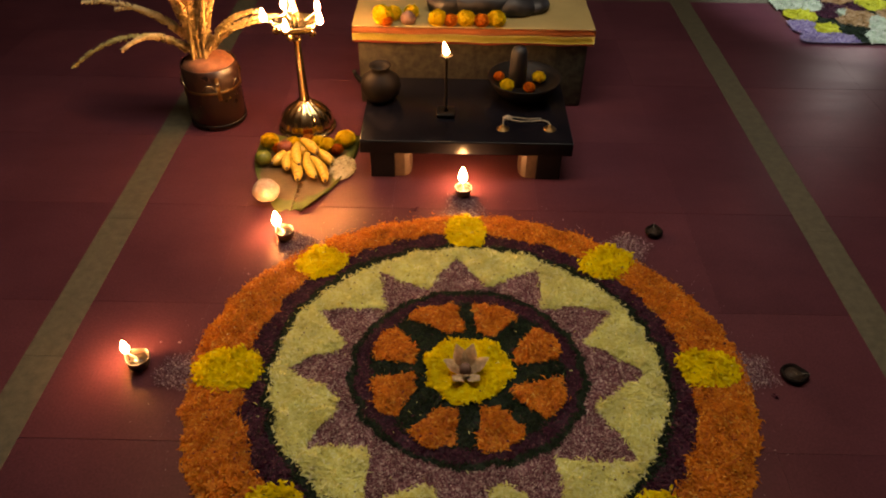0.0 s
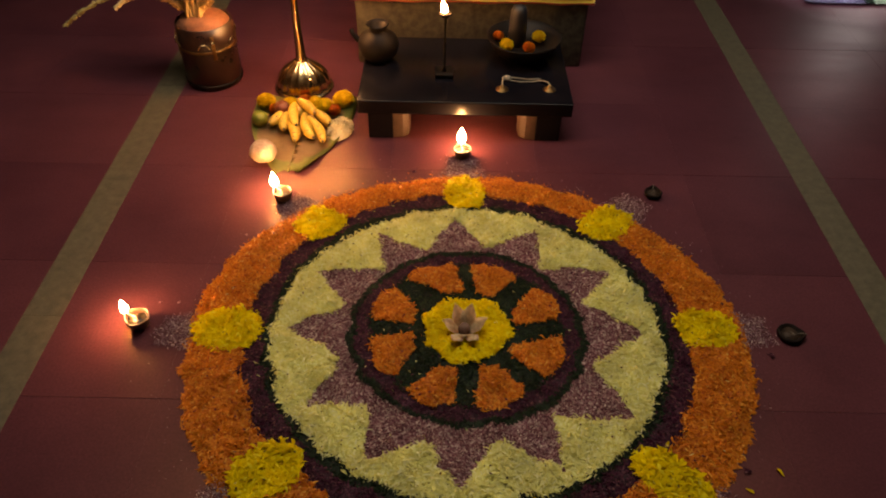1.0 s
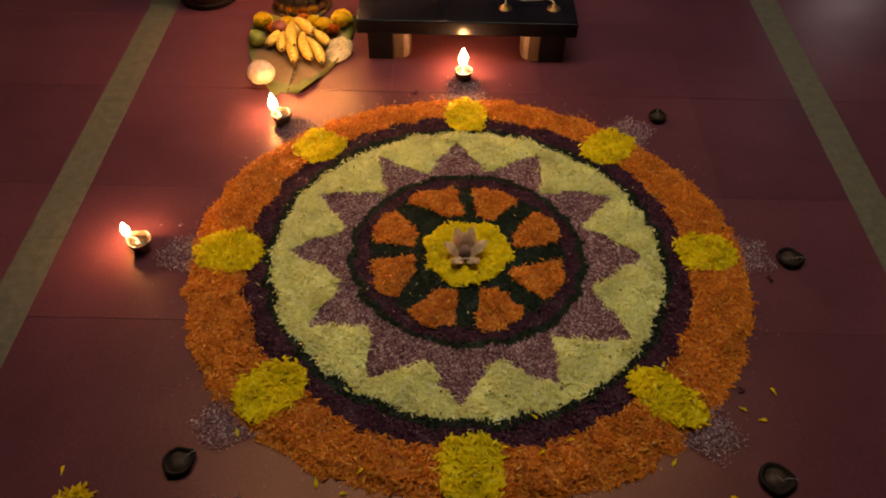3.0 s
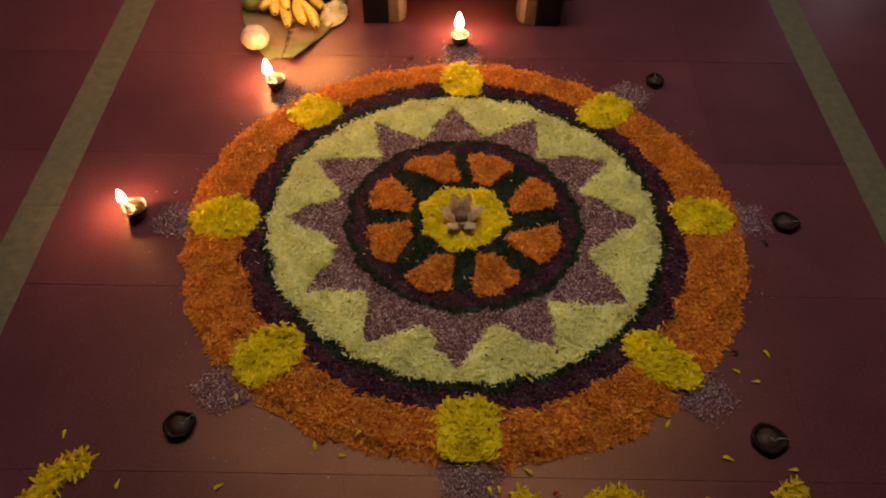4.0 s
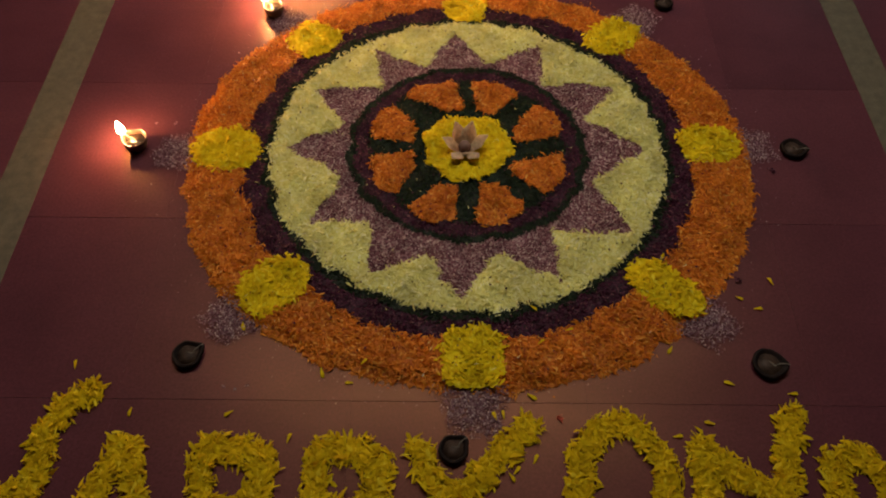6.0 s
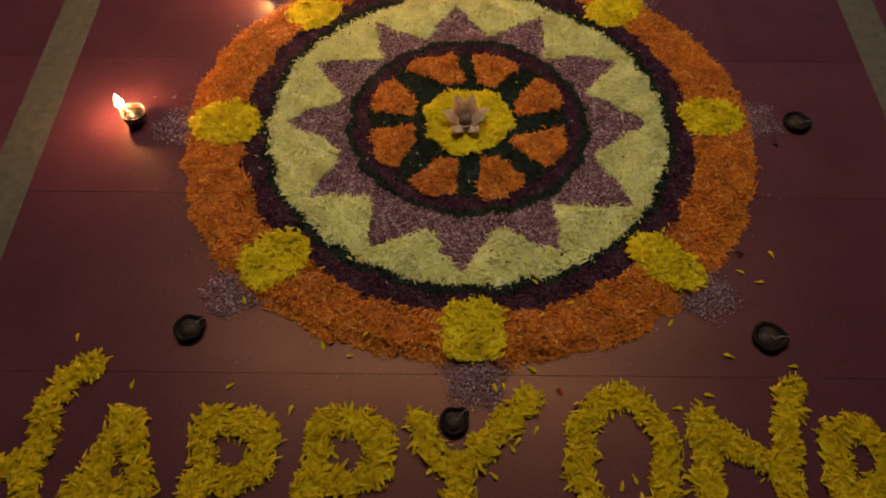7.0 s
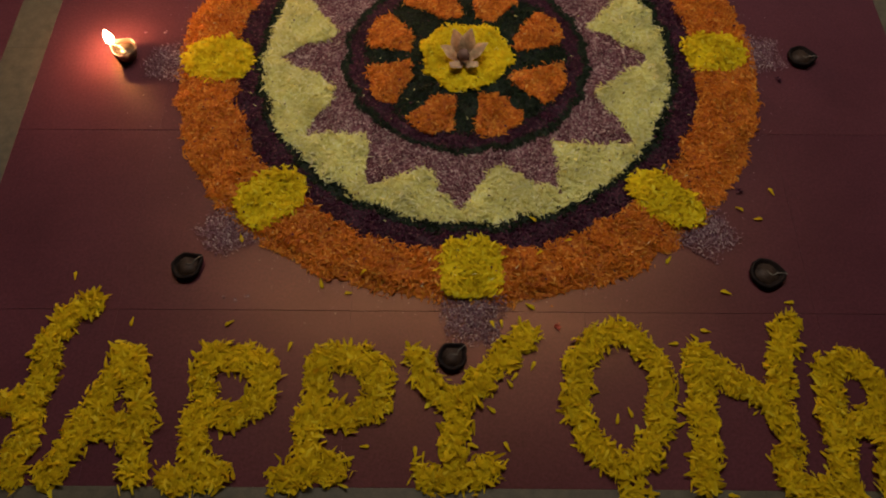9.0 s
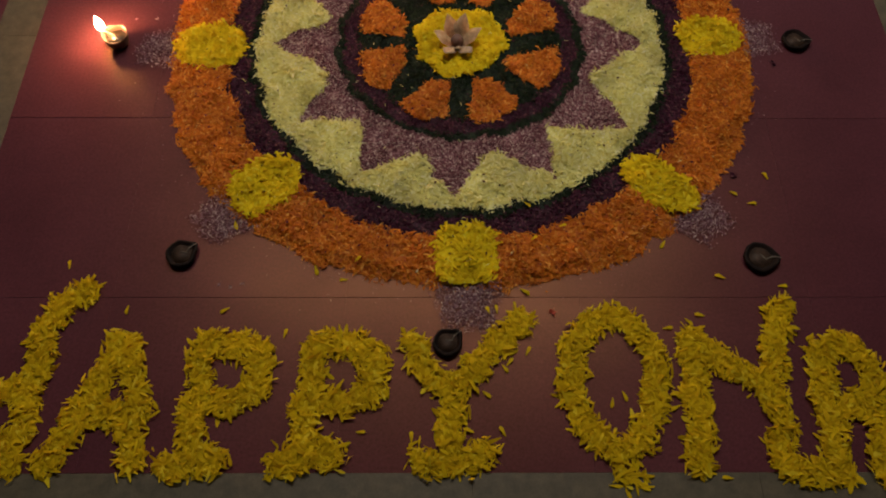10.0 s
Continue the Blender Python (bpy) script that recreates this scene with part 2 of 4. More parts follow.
def mesh_of(name, verts, faces, mats, smooth=False):
    """A mesh out of arrays: verts (n, 3), faces (m, k)."""
    me = bpy.data.meshes.new(name)
    verts, faces = np.asarray(verts, np.float32), np.asarray(faces, np.int32)
    me.vertices.add(len(verts))
    me.vertices.foreach_set("co", verts.ravel())
    me.loops.add(faces.size)
    me.loops.foreach_set("vertex_index", faces.ravel())
    me.polygons.add(len(faces))
    me.polygons.foreach_set("loop_start", np.arange(0, faces.size, faces.shape[1], dtype=np.int32))
    me.update(calc_edges=True)
    for m in mats:
        me.materials.append(m)
    if smooth:
        me.polygons.foreach_set("use_smooth", np.ones(len(faces), bool))
    return me


def from_bm(name, bm, material, smooth=True):
    bmesh.ops.recalc_face_normals(bm, faces=bm.faces)
    me = bpy.data.meshes.new(name)
    bm.to_mesh(me)
    bm.free()
    me.materials.append(material)
    if smooth:
        for p in me.polygons:
            p.use_smooth = True
    return me


def part(name, bm, material, parent, label="", smooth=True):
    """One mesh object under a thing or a part, from a bmesh or a ready mesh."""
    me = from_bm(name, bm, material, smooth) if isinstance(bm, bmesh.types.BMesh) else bm
    ob = new(name, me)
    ob.parent = parent
    if label:
        ob["label"] = label
    return ob


def thing(name, m, label, category, group="", kind=""):
    ob = new(name)
    ob.empty_display_size = 0.05
    ob.matrix_world = m
    return tagged(ob, label, category, group, kind)


def lathe(profile, steps=32, warp=None, closed=False):
    """Turns rows of (radius, height) round z; warp(angle, radius, height) gives a changed radius."""
    bm = bmesh.new()
    rings = []
    for r, z in profile:
        ring = []
        for k in range(steps):
            a = 2 * math.pi * k / steps
            q = warp(a, r, z) if warp else r
            ring.append(bm.verts.new((q * math.cos(a), q * math.sin(a), z)))
        rings.append(ring)
    for lower, upper in zip(rings, rings[1:]):
        for k in range(steps):
            n = (k + 1) % steps
            bm.faces.new((lower[k], lower[n], upper[n], upper[k]))
    bm.faces.new(rings[0][::-1])
    bm.faces.new(rings[-1])
    return bm


def box(x0, x1, y0, y1, z0, z1, bevel=0.0, segments=2):
    bm = bmesh.new()
    bmesh.ops.create_cube(bm, size=1)
    bmesh.ops.scale(bm, vec=(x1 - x0, y1 - y0, z1 - z0), verts=bm.verts)
    bmesh.ops.translate(bm, vec=((x0 + x1) / 2, (y0 + y1) / 2, (z0 + z1) / 2), verts=bm.verts)
    if bevel:
        bmesh.ops.bevel(bm, geom=bm.edges[:], offset=bevel, segments=segments, profile=0.6, affect="EDGES")
    return bm


def prism(outline, z0, z1, bevel=0.0):
    bm = bmesh.new()
    low = bm.faces.new([bm.verts.new((x, y, z0)) for x, y in outline])
    up = bmesh.ops.extrude_face_region(bm, geom=[low])
    bmesh.ops.translate(bm, vec=(0, 0, z1 - z0), verts=[v for v in up["geom"] if isinstance(v, bmesh.types.BMVert)])
    if bevel:
        bmesh.ops.bevel(bm, geom=bm.edges[:], offset=bevel, segments=2, profile=0.6, affect="EDGES")
    return bm


def tube(points, radii, steps=10):
    """A round rod along points, with a radius at each."""
    bm = bmesh.new()
    pts = [Vector(p) for p in points]
    rings = []
    for n, p in enumerate(pts):
        ahead = (pts[min(n + 1, len(pts) - 1)] - pts[max(n - 1, 0)]).normalized()
        side = ahead.orthogonal().normalized() if n == 0 else (side - ahead * side.dot(ahead)).normalized()
        other = ahead.cross(side)
        r = radii[n] if isinstance(radii, (list, tuple)) else radii
        rings.append([bm.verts.new(p + r * (math.cos(2 * math.pi * k / steps) * side + math.sin(2 * math.pi * k / steps) * other)) for k in range(steps)])
    for a, b in zip(rings, rings[1:]):
        for k in range(steps):
            bm.faces.new((a[k], a[(k + 1) % steps], b[(k + 1) % steps], b[k]))
    bm.faces.new(rings[0][::-1])
    bm.faces.new(rings[-1])
    return bm


def petals(centres, length, width, tilt=0.35, roll=0.4, rng=RNG, curl=0.15, tip=0.10, mid=0.05):
    """Small bent petals, one at each centre: verts and quads. Each has a narrow foot, its widest part at mid and a blunt tip."""
    n = len(centres)
    ln = length * rng.uniform(0.5, 1.4, n)
    wd = width * rng.uniform(0.6, 1.35, n)
    yaw, pit, rol = rng.uniform(0, 2 * np.pi, n), rng.normal(0, tilt, n), rng.normal(0, roll, n)
    bend = curl * rng.normal(0.3, 1.0, n) * ln
    along = np.array([-0.5, -0.5, mid, mid, 0.5, 0.5])
    foot = 0.16 - 0.3 * max(mid - 0.1, 0)
    across = np.array([-foot, foot, 0.5, -0.5, -tip, tip])
    lift = np.array([0, 0, 1, 1, 0, 0])
    # order: foot left, foot right, middle right, middle left, tip left, tip right
    lx, ly, lz = along[None] * ln[:, None], across[None] * wd[:, None], lift[None] * bend[:, None]
    cr, sr = np.cos(rol)[:, None], np.sin(rol)[:, None]
    y1, z1 = ly * cr - lz * sr, ly * sr + lz * cr
    cp, sp = np.cos(pit)[:, None], np.sin(pit)[:, None]
    x2, z2 = lx * cp + z1 * sp, -lx * sp + z1 * cp
    cy, sy = np.cos(yaw)[:, None], np.sin(yaw)[:, None]
    v = np.stack([x2 * cy - y1 * sy, x2 * sy + y1 * cy, z2], -1) + np.asarray(centres)[:, None, :]
    f = np.array([[0, 1, 2, 3], [3, 2, 5, 4]])
    faces = (np.arange(n)[:, None, None] * 6 + f[None]).reshape(-1, 4)
    return v.reshape(-1, 3), faces


def flower_patch(name, mask, bounds, material, parent, length, width, cover, thick, label="", cell=0.006, tilt=0.3, floor_gap=0.001, bed=True, taper=None, tip=0.10, mid=0.05):
    """A bed of petals wherever mask(x, y) holds: a low bed of the same flowers below, and the loose petals on it."""
    x0, x1, y0, y1 = bounds
    area = (x1 - x0) * (y1 - y0)
    n = int(area * cover / (length * width * 0.75))
    p = np.c_[RNG.uniform(x0, x1, n), RNG.uniform(y0, y1, n)]
    jit = RNG.normal(0, length * 0.27, (n, 2))
    p = p[mask(p[:, 0] + jit[:, 0], p[:, 1] + jit[:, 1])]
    z = thick * (0.55 + 0.45 * RNG.random(len(p))) + thick * 0.25 * np.sin(p[:, 0] * 55) * np.sin(p[:, 1] * 48)
    if taper:
        z = z * taper(p[:, 0], p[:, 1])
    v, f = petals(np.c_[p, z], length, width, tilt, tip=tip, mid=mid)
    low = v[:, 2] < floor_gap
    v[low, 2] = floor_gap + RNG.random(low.sum()) * 0.001
    gx, gy = np.meshgrid(np.arange(x0, x1, cell), np.arange(y0, y1, cell))
    gx, gy = gx.ravel(), gy.ravel()
    keep = mask(gx + cell / 2, gy + cell / 2)
    gx, gy = gx[keep], gy[keep]
    if bed and len(gx):
        h = thick * 0.66 * (taper(gx, gy) if taper else 1.0) * np.ones(len(gx))
        bed = np.stack([np.stack([gx + a * cell, gy + b * cell, h], -1) for a, b in ((0, 0), (1, 0), (1, 1), (0, 1))], 1).reshape(-1, 3)
        f = np.r_[f, np.arange(len(bed)).reshape(-1, 4) + len(v)]
        v = np.r_[v, bed]
    return tagged(part(name, mesh_of(name, v, f, [material]), None, parent, label), kind="stuff")


# ---- the hall ----
LEFT, RIGHT, FRONT, BACK, STRIP = -1.115, 1.165, -1.100, 2.690, 0.110
floor = tagged(new("floor", from_bm("floor", box(-4.6, 4.6, -4.1, 5.6, -0.12, -0.0016), M["grout"], False)), "polished red tiled hall floor with grey granite border strips", "floor", kind="structure")
ceiling = tagged(new("ceiling", from_bm("ceiling", box(-4.6, 4.6, -4.1, 5.6, 3.10, 3.22), M["ceiling"], False)), "plain off-white painted hall ceiling", "ceiling", kind="structure")
for name, b in (("wall_north", (-4.6, 4.6, 5.6, 5.8)), ("wall_south", (-4.6, 4.6, -4.3, -4.1)), ("wall_east", (4.6, 4.8, -4.3, 5.8)), ("wall_west", (-4.8, -4.6, -4.3, 5.8))):
    tagged(new(name, from_bm(name, box(*b, -0.12, 3.22), M["wall"], False)), "plain plastered hall wall in the dark", "wall", kind="structure")

# ---- the flower carpet ----
CX, CY, YS = 0.015, 0.005, 0.96
# yellow patches: angle, radius of the middle, half length and half width
PATCHES = ((90.4, 0.626, 0.084, 0.065), (136, 0.642, 0.072, 0.076), (46.5, 0.650, 0.086, 0.068), (181.5, 0.655, 0.090, 0.076), (1.7, 0.662, 0.082, 0.067), (-135.5, 0.657, 0.088, 0.069), (-44.5, 0.657, 0.092, 0.059), (-89.5, 0.653, 0.080, 0.072))
# orange wedges: angle of the narrow end, and of the two outer corners
WEDGES = ((103, 97, 133), (163, 141, 174), (197, 187, 224), (250, 233, 264), (292, 273, 307), (332, 319, 357), (19, 9, 43), (70, 53, 88))
# the mauve star: angle and radius of its points, and of the notches between them
TIPS = ((0, 0.486), (30, 0.503), (63, 0.494), (94, 0.484), (124, 0.484), (153, 0.499), (181, 0.494), (214, 0.489), (239.5, 0.490), (267.5, 0.505), (297, 0.493), (325, 0.509))
NOTCHES = ((18.5, 0.354), (49, 0.338), (80, 0.350), (110, 0.346), (136, 0.345), (166, 0.354), (198, 0.348), (226.5, 0.358), (254, 0.378), (280.5, 0.368), (307, 0.360), (340, 0.350))


def polar(x, y):
    u, v = x - CX, (y - CY) / YS
    wob = 0.005 * np.sin(x * 37 + 3 * np.sin(y * 23)) + 0.004 * np.sin(y * 61 + 2 * np.sin(x * 41)) + 0.0022 * np.sin(x * 190 + 3 * np.sin(y * 140)) + 0.0018 * np.sin(y * 230 + x * 90)
    return np.hypot(u, v) + wob, np.degrees(np.arctan2(v, u))


def swing(a, b):
    return (a - b + 180) % 360 - 180


def rim(a):
    return 0.720 + 0.044 * np.cos(np.radians(a)) ** 2 + 0.018 * np.maximum(0, -np.sin(np.radians(a))) + 0.006 * np.sin(np.radians(5 * a + 40))


STAR = sorted(TIPS + NOTCHES)


def star(a):
    """Radius of the star's edge: from each notch it rises slowly, then steeply to the point."""
    at = np.array([STAR[-1][0] - 360] + [p[0] for p in STAR] + [STAR[0][0] + 360])
    reach = 0.004 + np.array([STAR[-1][1]] + [p[1] for p in STAR] + [STAR[0][1]])
    k = np.clip(np.searchsorted(at, a % 360) - 1, 0, len(at) - 2)
    u = (a % 360 - at[k]) / (at[k + 1] - at[k])
    low, high = np.minimum(reach[k], reach[k + 1]), np.maximum(reach[k], reach[k + 1])
    return low + (high - low) * np.where(reach[k + 1] > reach[k], u, 1 - u) ** 1.28


def in_wedge(r, a, wedge):
    """A blunt triangle with its narrow end inwards."""
    inner, low, high = wedge
    f = np.clip((r - 0.148) / 0.112, 0, 1) ** 0.85
    mid, half = (low + high) / 2, (high - low) / 2
    d = swing(a, inner + swing(mid, inner) * f)
    across = np.abs(d) / (9 + (half - 1.2 - 9) * f)
    return (r > 0.148) & (across < 1) & (r < 0.274 - 0.018 * across**2.5)


def in_patch(r, a, patch):
    at, middle, length, width = patch
    d = np.radians(swing(a, at))
    along, across = (r * np.cos(d) - middle) / length, r * np.sin(d) / width
    return (np.abs(d) < 1.0) & (np.abs(along) ** 2.6 + np.abs(across) ** 2.6 < 1)


def any_of(test, r, a, ats):
    return np.any([test(r, a, at) for at in ats], axis=0)


def ring_mask(lo, hi, cut=None):
    def mask(x, y):
        r, a = polar(x, y)
        ok = (r > lo) & (r < (hi(a) if callable(hi) else hi))
        return ok & ~cut(r, a) if cut else ok
    return mask


def box_round(at, r0, r1, half):
    c, s = math.cos(radians(at)), math.sin(radians(at))
    xs = [CX + r * c + k * half * -s for r in (r0, r1) for k in (-1, 1)]
    ys = [CY + (r * s + k * half * c) * YS for r in (r0, r1) for k in (-1, 1)]
    return min(xs) - 0.02, max(xs) + 0.02, min(ys) - 0.02, max(ys) + 0.02


def square(r):
    return CX - r, CX + r, CY - r, CY + r


carpet = thing("flower_carpet", pose(0, 0, 0), "round flower carpet of orange, cream, maroon and yellow petals", "flower carpet")


def build_carpet():
    patches = lambda r, a: any_of(in_patch, r, a, PATCHES)  # noqa: E731
    wedges = lambda r, a: any_of(in_wedge, r, a, WEDGES)  # noqa: E731
    flower_patch("centre_disc", ring_mask(-1, 0.118), square(0.14), M["lemon"], carpet, 0.015, 0.0064, 3.6, 0.019, tilt=0.17, tip=0.28, label="bright yellow disc of marigold petals")
    flower_patch("leaf_star", ring_mask(0.112, 0.272, wedges), square(0.29), M["green"], carpet, 0.010, 0.0035, 2.6, 0.011, "dark green star of chopped leaves")
    for wedge in WEDGES:
        flower_patch("orange_wedge", lambda x, y: in_wedge(*polar(x, y), wedge), box_round((wedge[1] + wedge[2]) / 2, 0.12, 0.29, 0.12), M["orange"], carpet, 0.016, 0.0044, 3.2, 0.017)
    flower_patch("inner_maroon_ring", ring_mask(0.264, 0.309, wedges), square(0.33), M["maroon"], carpet, 0.009, 0.0035, 3.0, 0.011)
    flower_patch("inner_leaf_ring", ring_mask(0.306, 0.327), square(0.35), M["green"], carpet, 0.009, 0.0032, 3.0, 0.012)
    flower_patch("mauve_star", ring_mask(0.326, star), square(0.53), M["pink"], carpet, 0.0078, 0.0024, 2.4, 0.010, "dusty mauve twelve-pointed star of shredded flowers")
    points = [a for a, _ in TIPS]
    for first, last in zip(points, points[1:] + [points[0] + 360]):
        at, span = (first + last) / 2, (last - first) / 2

        def lobe(x, y):
            r, a = polar(x, y)
            return (np.abs(swing(a, at)) < span) & (r > star(a)) & (r < 0.532)
        flower_patch("cream_lobe", lobe, box_round(at, 0.33, 0.56, 0.16), M["cream"], carpet, 0.0175, 0.0042, 3.3, 0.015, tilt=0.19, tip=0.16)
    flower_patch("outer_leaf_ring", ring_mask(0.530, 0.556, patches), square(0.58), M["green"], carpet, 0.011, 0.0038, 3.2, 0.013)
    flower_patch("outer_maroon_ring", ring_mask(0.553, 0.618, patches), square(0.65), M["maroon"], carpet, 0.010, 0.0038, 3.0, 0.012)
    order = sorted(swing(p[0], 0) for p in PATCHES)

    def edge(x, y):
        r, a = polar(x, y)
        return np.clip((rim(a) - r) / 0.035, 0.22, 1.0)
    for n, at in enumerate(order):
        nxt = order[(n + 1) % 8]
        span = (nxt - at) % 360
        mid = at + span / 2

        def arc(x, y):
            r, a = polar(x, y)
            return (np.abs(swing(a, mid)) < span / 2) & (r > 0.612) & (r < rim(a)) & ~patches(r, a)
        flower_patch("orange_arc", arc, box_round(mid, 0.55, 0.78, 0.34), M["orange"], carpet, 0.0150, 0.0043, 3.1, 0.016, taper=edge)
    for patch in PATCHES:
        at = patch[0]
        flower_patch("yellow_patch", lambda x, y: in_patch(*polar(x, y), patch), box_round(at, 0.54, 0.77, 0.10), M["lemon"], carpet, 0.020, 0.0068, 3.8, 0.018, tilt=0.17, tip=0.24, mid=0.15)

        def pile(x, y):
            r, a = polar(x, y)
            d = np.radians(swing(a, at))
            out = (r - 0.735) / 0.10
            side = np.abs(r * np.sin(d)) / (0.090 - 0.030 * np.clip(out, 0, 1))
            away = np.maximum(np.abs(out - 0.35) / 0.85, side)
            return (np.abs(d) < 1) & (r > 0.72) & (RNG.random(len(x)) > away**1.7)
        flower_patch("mauve_tip", pile, box_round(at, 0.72, 0.90, 0.13), M["purple"], carpet, 0.0062, 0.0024, 1.9, 0.005, bed=False)


build_carpet()

# loose crumbs and fallen petals round the carpet
def strewn(name, label, material, n, ring, length, width, category):
    a, r = RNG.uniform(0, 2 * np.pi, n), ring[0] + np.abs(RNG.normal(0, ring[1], n))
    p = np.c_[CX + r * np.cos(a), CY + YS * r * np.sin(a), np.full(n, 0.0025)]
    v, f = petals(p, length, width, 0.08, 0.15, curl=0.05)
    v[:, 2] = np.maximum(v[:, 2], 0.0008)
    tagged(new(name, mesh_of(name, v, f, [material])), label, category, kind="stuff")


strewn("orange_crumbs", "stray orange petal shreds on the red floor", M["orange"], 420, (0.728, 0.016), 0.008, 0.003, "petals")
strewn("mauve_crumbs", "stray mauve flower crumbs on the red floor", M["purple"], 420, (0.75, 0.05), 0.004, 0.002, "petals")



def specks(name, label, material, n, length, width):
    """Bits of other flowers that fell on the finished carpet."""
    a, r = RNG.uniform(0, 2 * np.pi, n), 0.74 * np.sqrt(RNG.random(n))
    v, f = petals(np.c_[CX + r * np.cos(a), CY + YS * r * np.sin(a), np.full(n, 0.021)], length, width, 0.15, 0.2)
    tagged(new(name, mesh_of(name, v, f, [material])), label, "petals", kind="stuff")


specks("dark_specks", "dark flower bits fallen on the flower carpet", M["maroon"], 300, 0.0065, 0.0045)
specks("small_dark_specks", "tiny dark flower crumbs on the flower carpet", M["maroon"], 420, 0.0040, 0.0032)
specks("leaf_specks", "green leaf bits fallen on the flower carpet", M["green"], 120, 0.007, 0.0030)
specks("pale_specks", "pale petal shreds fallen on the flower carpet", M["cream"], 160, 0.010, 0.0018)

# the standing flower in the middle


def bract(length, width, lean, bend, point=0.42):
    """A thick cupped petal, broad to near its end, with a short point."""
    bm = bmesh.new()
    rows = []
    for n in range(13):
        t = n / 12
        w = width * (0.50 + 0.50 * min(1.0, t / 0.5) ** 0.9) * (1.0 if t < 1 - point else max(0.03, 1 - ((t - 1 + point) / point) ** 1.25))
        ang = lean + bend * t
        out, up = length * t * math.sin(ang), length * t * math.cos(ang)
        rows.append([bm.verts.new((k * w / 6, out - 0.20 * width * (1 - (k / 3) ** 2) + 0.010, up + 0.0012 * math.sin(5 * t + k))) for k in range(-3, 4)])
    for a, b in zip(rows, rows[1:]):
        for k in range(6):
            bm.faces.new((a[k], a[k + 1], b[k + 1], b[k]))
    bmesh.ops.solidify(bm, geom=bm.faces[:], thickness=0.0028)
    return bm


def centre_flower():
    f = thing("lotus_flower", pose(CX - 0.008, CY - 0.018, 0.016, 0, 0, 4) @ Matrix.Diagonal((1.20, 1.20, 1.15, 1)), "dried beige lotus-like flower standing on yellow petals", "flower")
    part("flower_heart", lathe([(0.004, 0.0), (0.013, 0.004), (0.014, 0.016), (0.010, 0.026), (0.003, 0.030)], 20), M["bract_dark"], f)
    for turn, ln, wd, lean in ((24, 0.066, 0.034, 0.36), (-26, 0.066, 0.034, 0.36), (-1, 0.046, 0.036, 0.26), (78, 0.056, 0.034, 0.62), (280, 0.060, 0.034, 0.62), (142, 0.046, 0.030, 0.86), (214, 0.046, 0.030, 0.86), (178, 0.026, 0.024, 0.5)):
        p = part("petal", bract(ln, wd, lean, 0.22), M["bract"], f)
        p.matrix_basis = pose(0, 0, 0, 0, 0, turn)


centre_flower()

# ---- the letters of loose petals ----


LOOSE = mesh_of("loose_petal", *petals(np.array([[0, 0, 0.0]]), 0.030, 0.0100, 0.0, 0.0, np.random.default_rng(2), 0.12, 0.26, 0.24), [M["yellow"]])


def stroke_mask(strokes, half):
    segs = [(np.array(a), np.array(b)) for s in strokes for a, b in zip(s, s[1:])]

    def mask(x, y):
        p = np.stack([x, y], -1)
        best = np.full(len(p), 9.0)
        for a, b in segs:
            t = np.clip(((p - a) @ (b - a)) / max((b - a) @ (b - a), 1e-9), 0, 1)
            best = np.minimum(best, np.linalg.norm(p - a - t[:, None] * (b - a), axis=1))
        return best < half + 0.005 * np.sin(x * 71 + y * 53)
    return mask


def letter(strokes, at, label, half=0.0258):
    xs, ys = [p[0] for s in strokes for p in s], [p[1] for s in strokes for p in s]
    b = (min(xs) - 0.05, max(xs) + 0.05, min(ys) - 0.05, max(ys) + 0.05)
    t = thing("petal_letter", pose(*at, 0), label, "letter", "letters of the flower greeting")
    mask, under = stroke_mask(strokes, half), stroke_mask(strokes, half - 0.009)
    area = (b[1] - b[0]) * (b[3] - b[2])
    n = int(area * 4.2 / (0.0195 * 0.0057 * 0.75))
    p = np.c_[RNG.uniform(b[0], b[1], n), RNG.uniform(b[2], b[3], n)]
    j = RNG.normal(0, 0.0050, (n, 2))
    p = p[mask(p[:, 0] + j[:, 0], p[:, 1] + j[:, 1])]
    z = 0.003 + 0.008 * RNG.random(len(p))
    big = RNG.random(len(p)) < 0.30
    v, f = petals(np.c_[p, z], np.where(big, 0.0255, 0.0185), np.where(big, 0.0080, 0.0052), np.where(RNG.random(len(p)) < 0.25, 0.42, 0.20), 0.42, curl=0.12, tip=0.20, mid=0.16)
    low = v[:, 2] < 0.001
    v[low, 2] = 0.001 + RNG.random(low.sum()) * 0.001
    # the pressed bottom layer of the heap
    gx, gy = (g.ravel() for g in np.meshgrid(np.arange(b[0], b[1], 0.005), np.arange(b[2], b[3], 0.005)))
    keep = under(gx + 0.0025, gy + 0.0025) & (RNG.random(len(gx)) < 0.93)
    gx, gy = gx[keep], gy[keep]
    sheet = np.stack([np.stack([gx + i * 0.005, gy + k * 0.005, np.full(len(gx), 0.0062)], -1) for i, k in ((0, 0), (1, 0), (1, 1), (0, 1))], 1).reshape(-1, 3)
    f = np.r_[f, np.arange(len(sheet)).reshape(-1, 4) + len(v)]
    v = np.r_[v, sheet]
    tagged(part("petal_fill", mesh_of("petal_fill", v, f, [M["yellow"]]), None, t), kind="stuff")
    # strays that slid off the heap
    m = 12
    k = RNG.integers(0, len(p), m)
    for x, y in p[k] + RNG.normal(0, 0.026, (m, 2)):
        part("stray_petal", LOOSE, None, t).matrix_basis = pose(x, y, 0.003, 0, 0, RNG.uniform(0, 360))


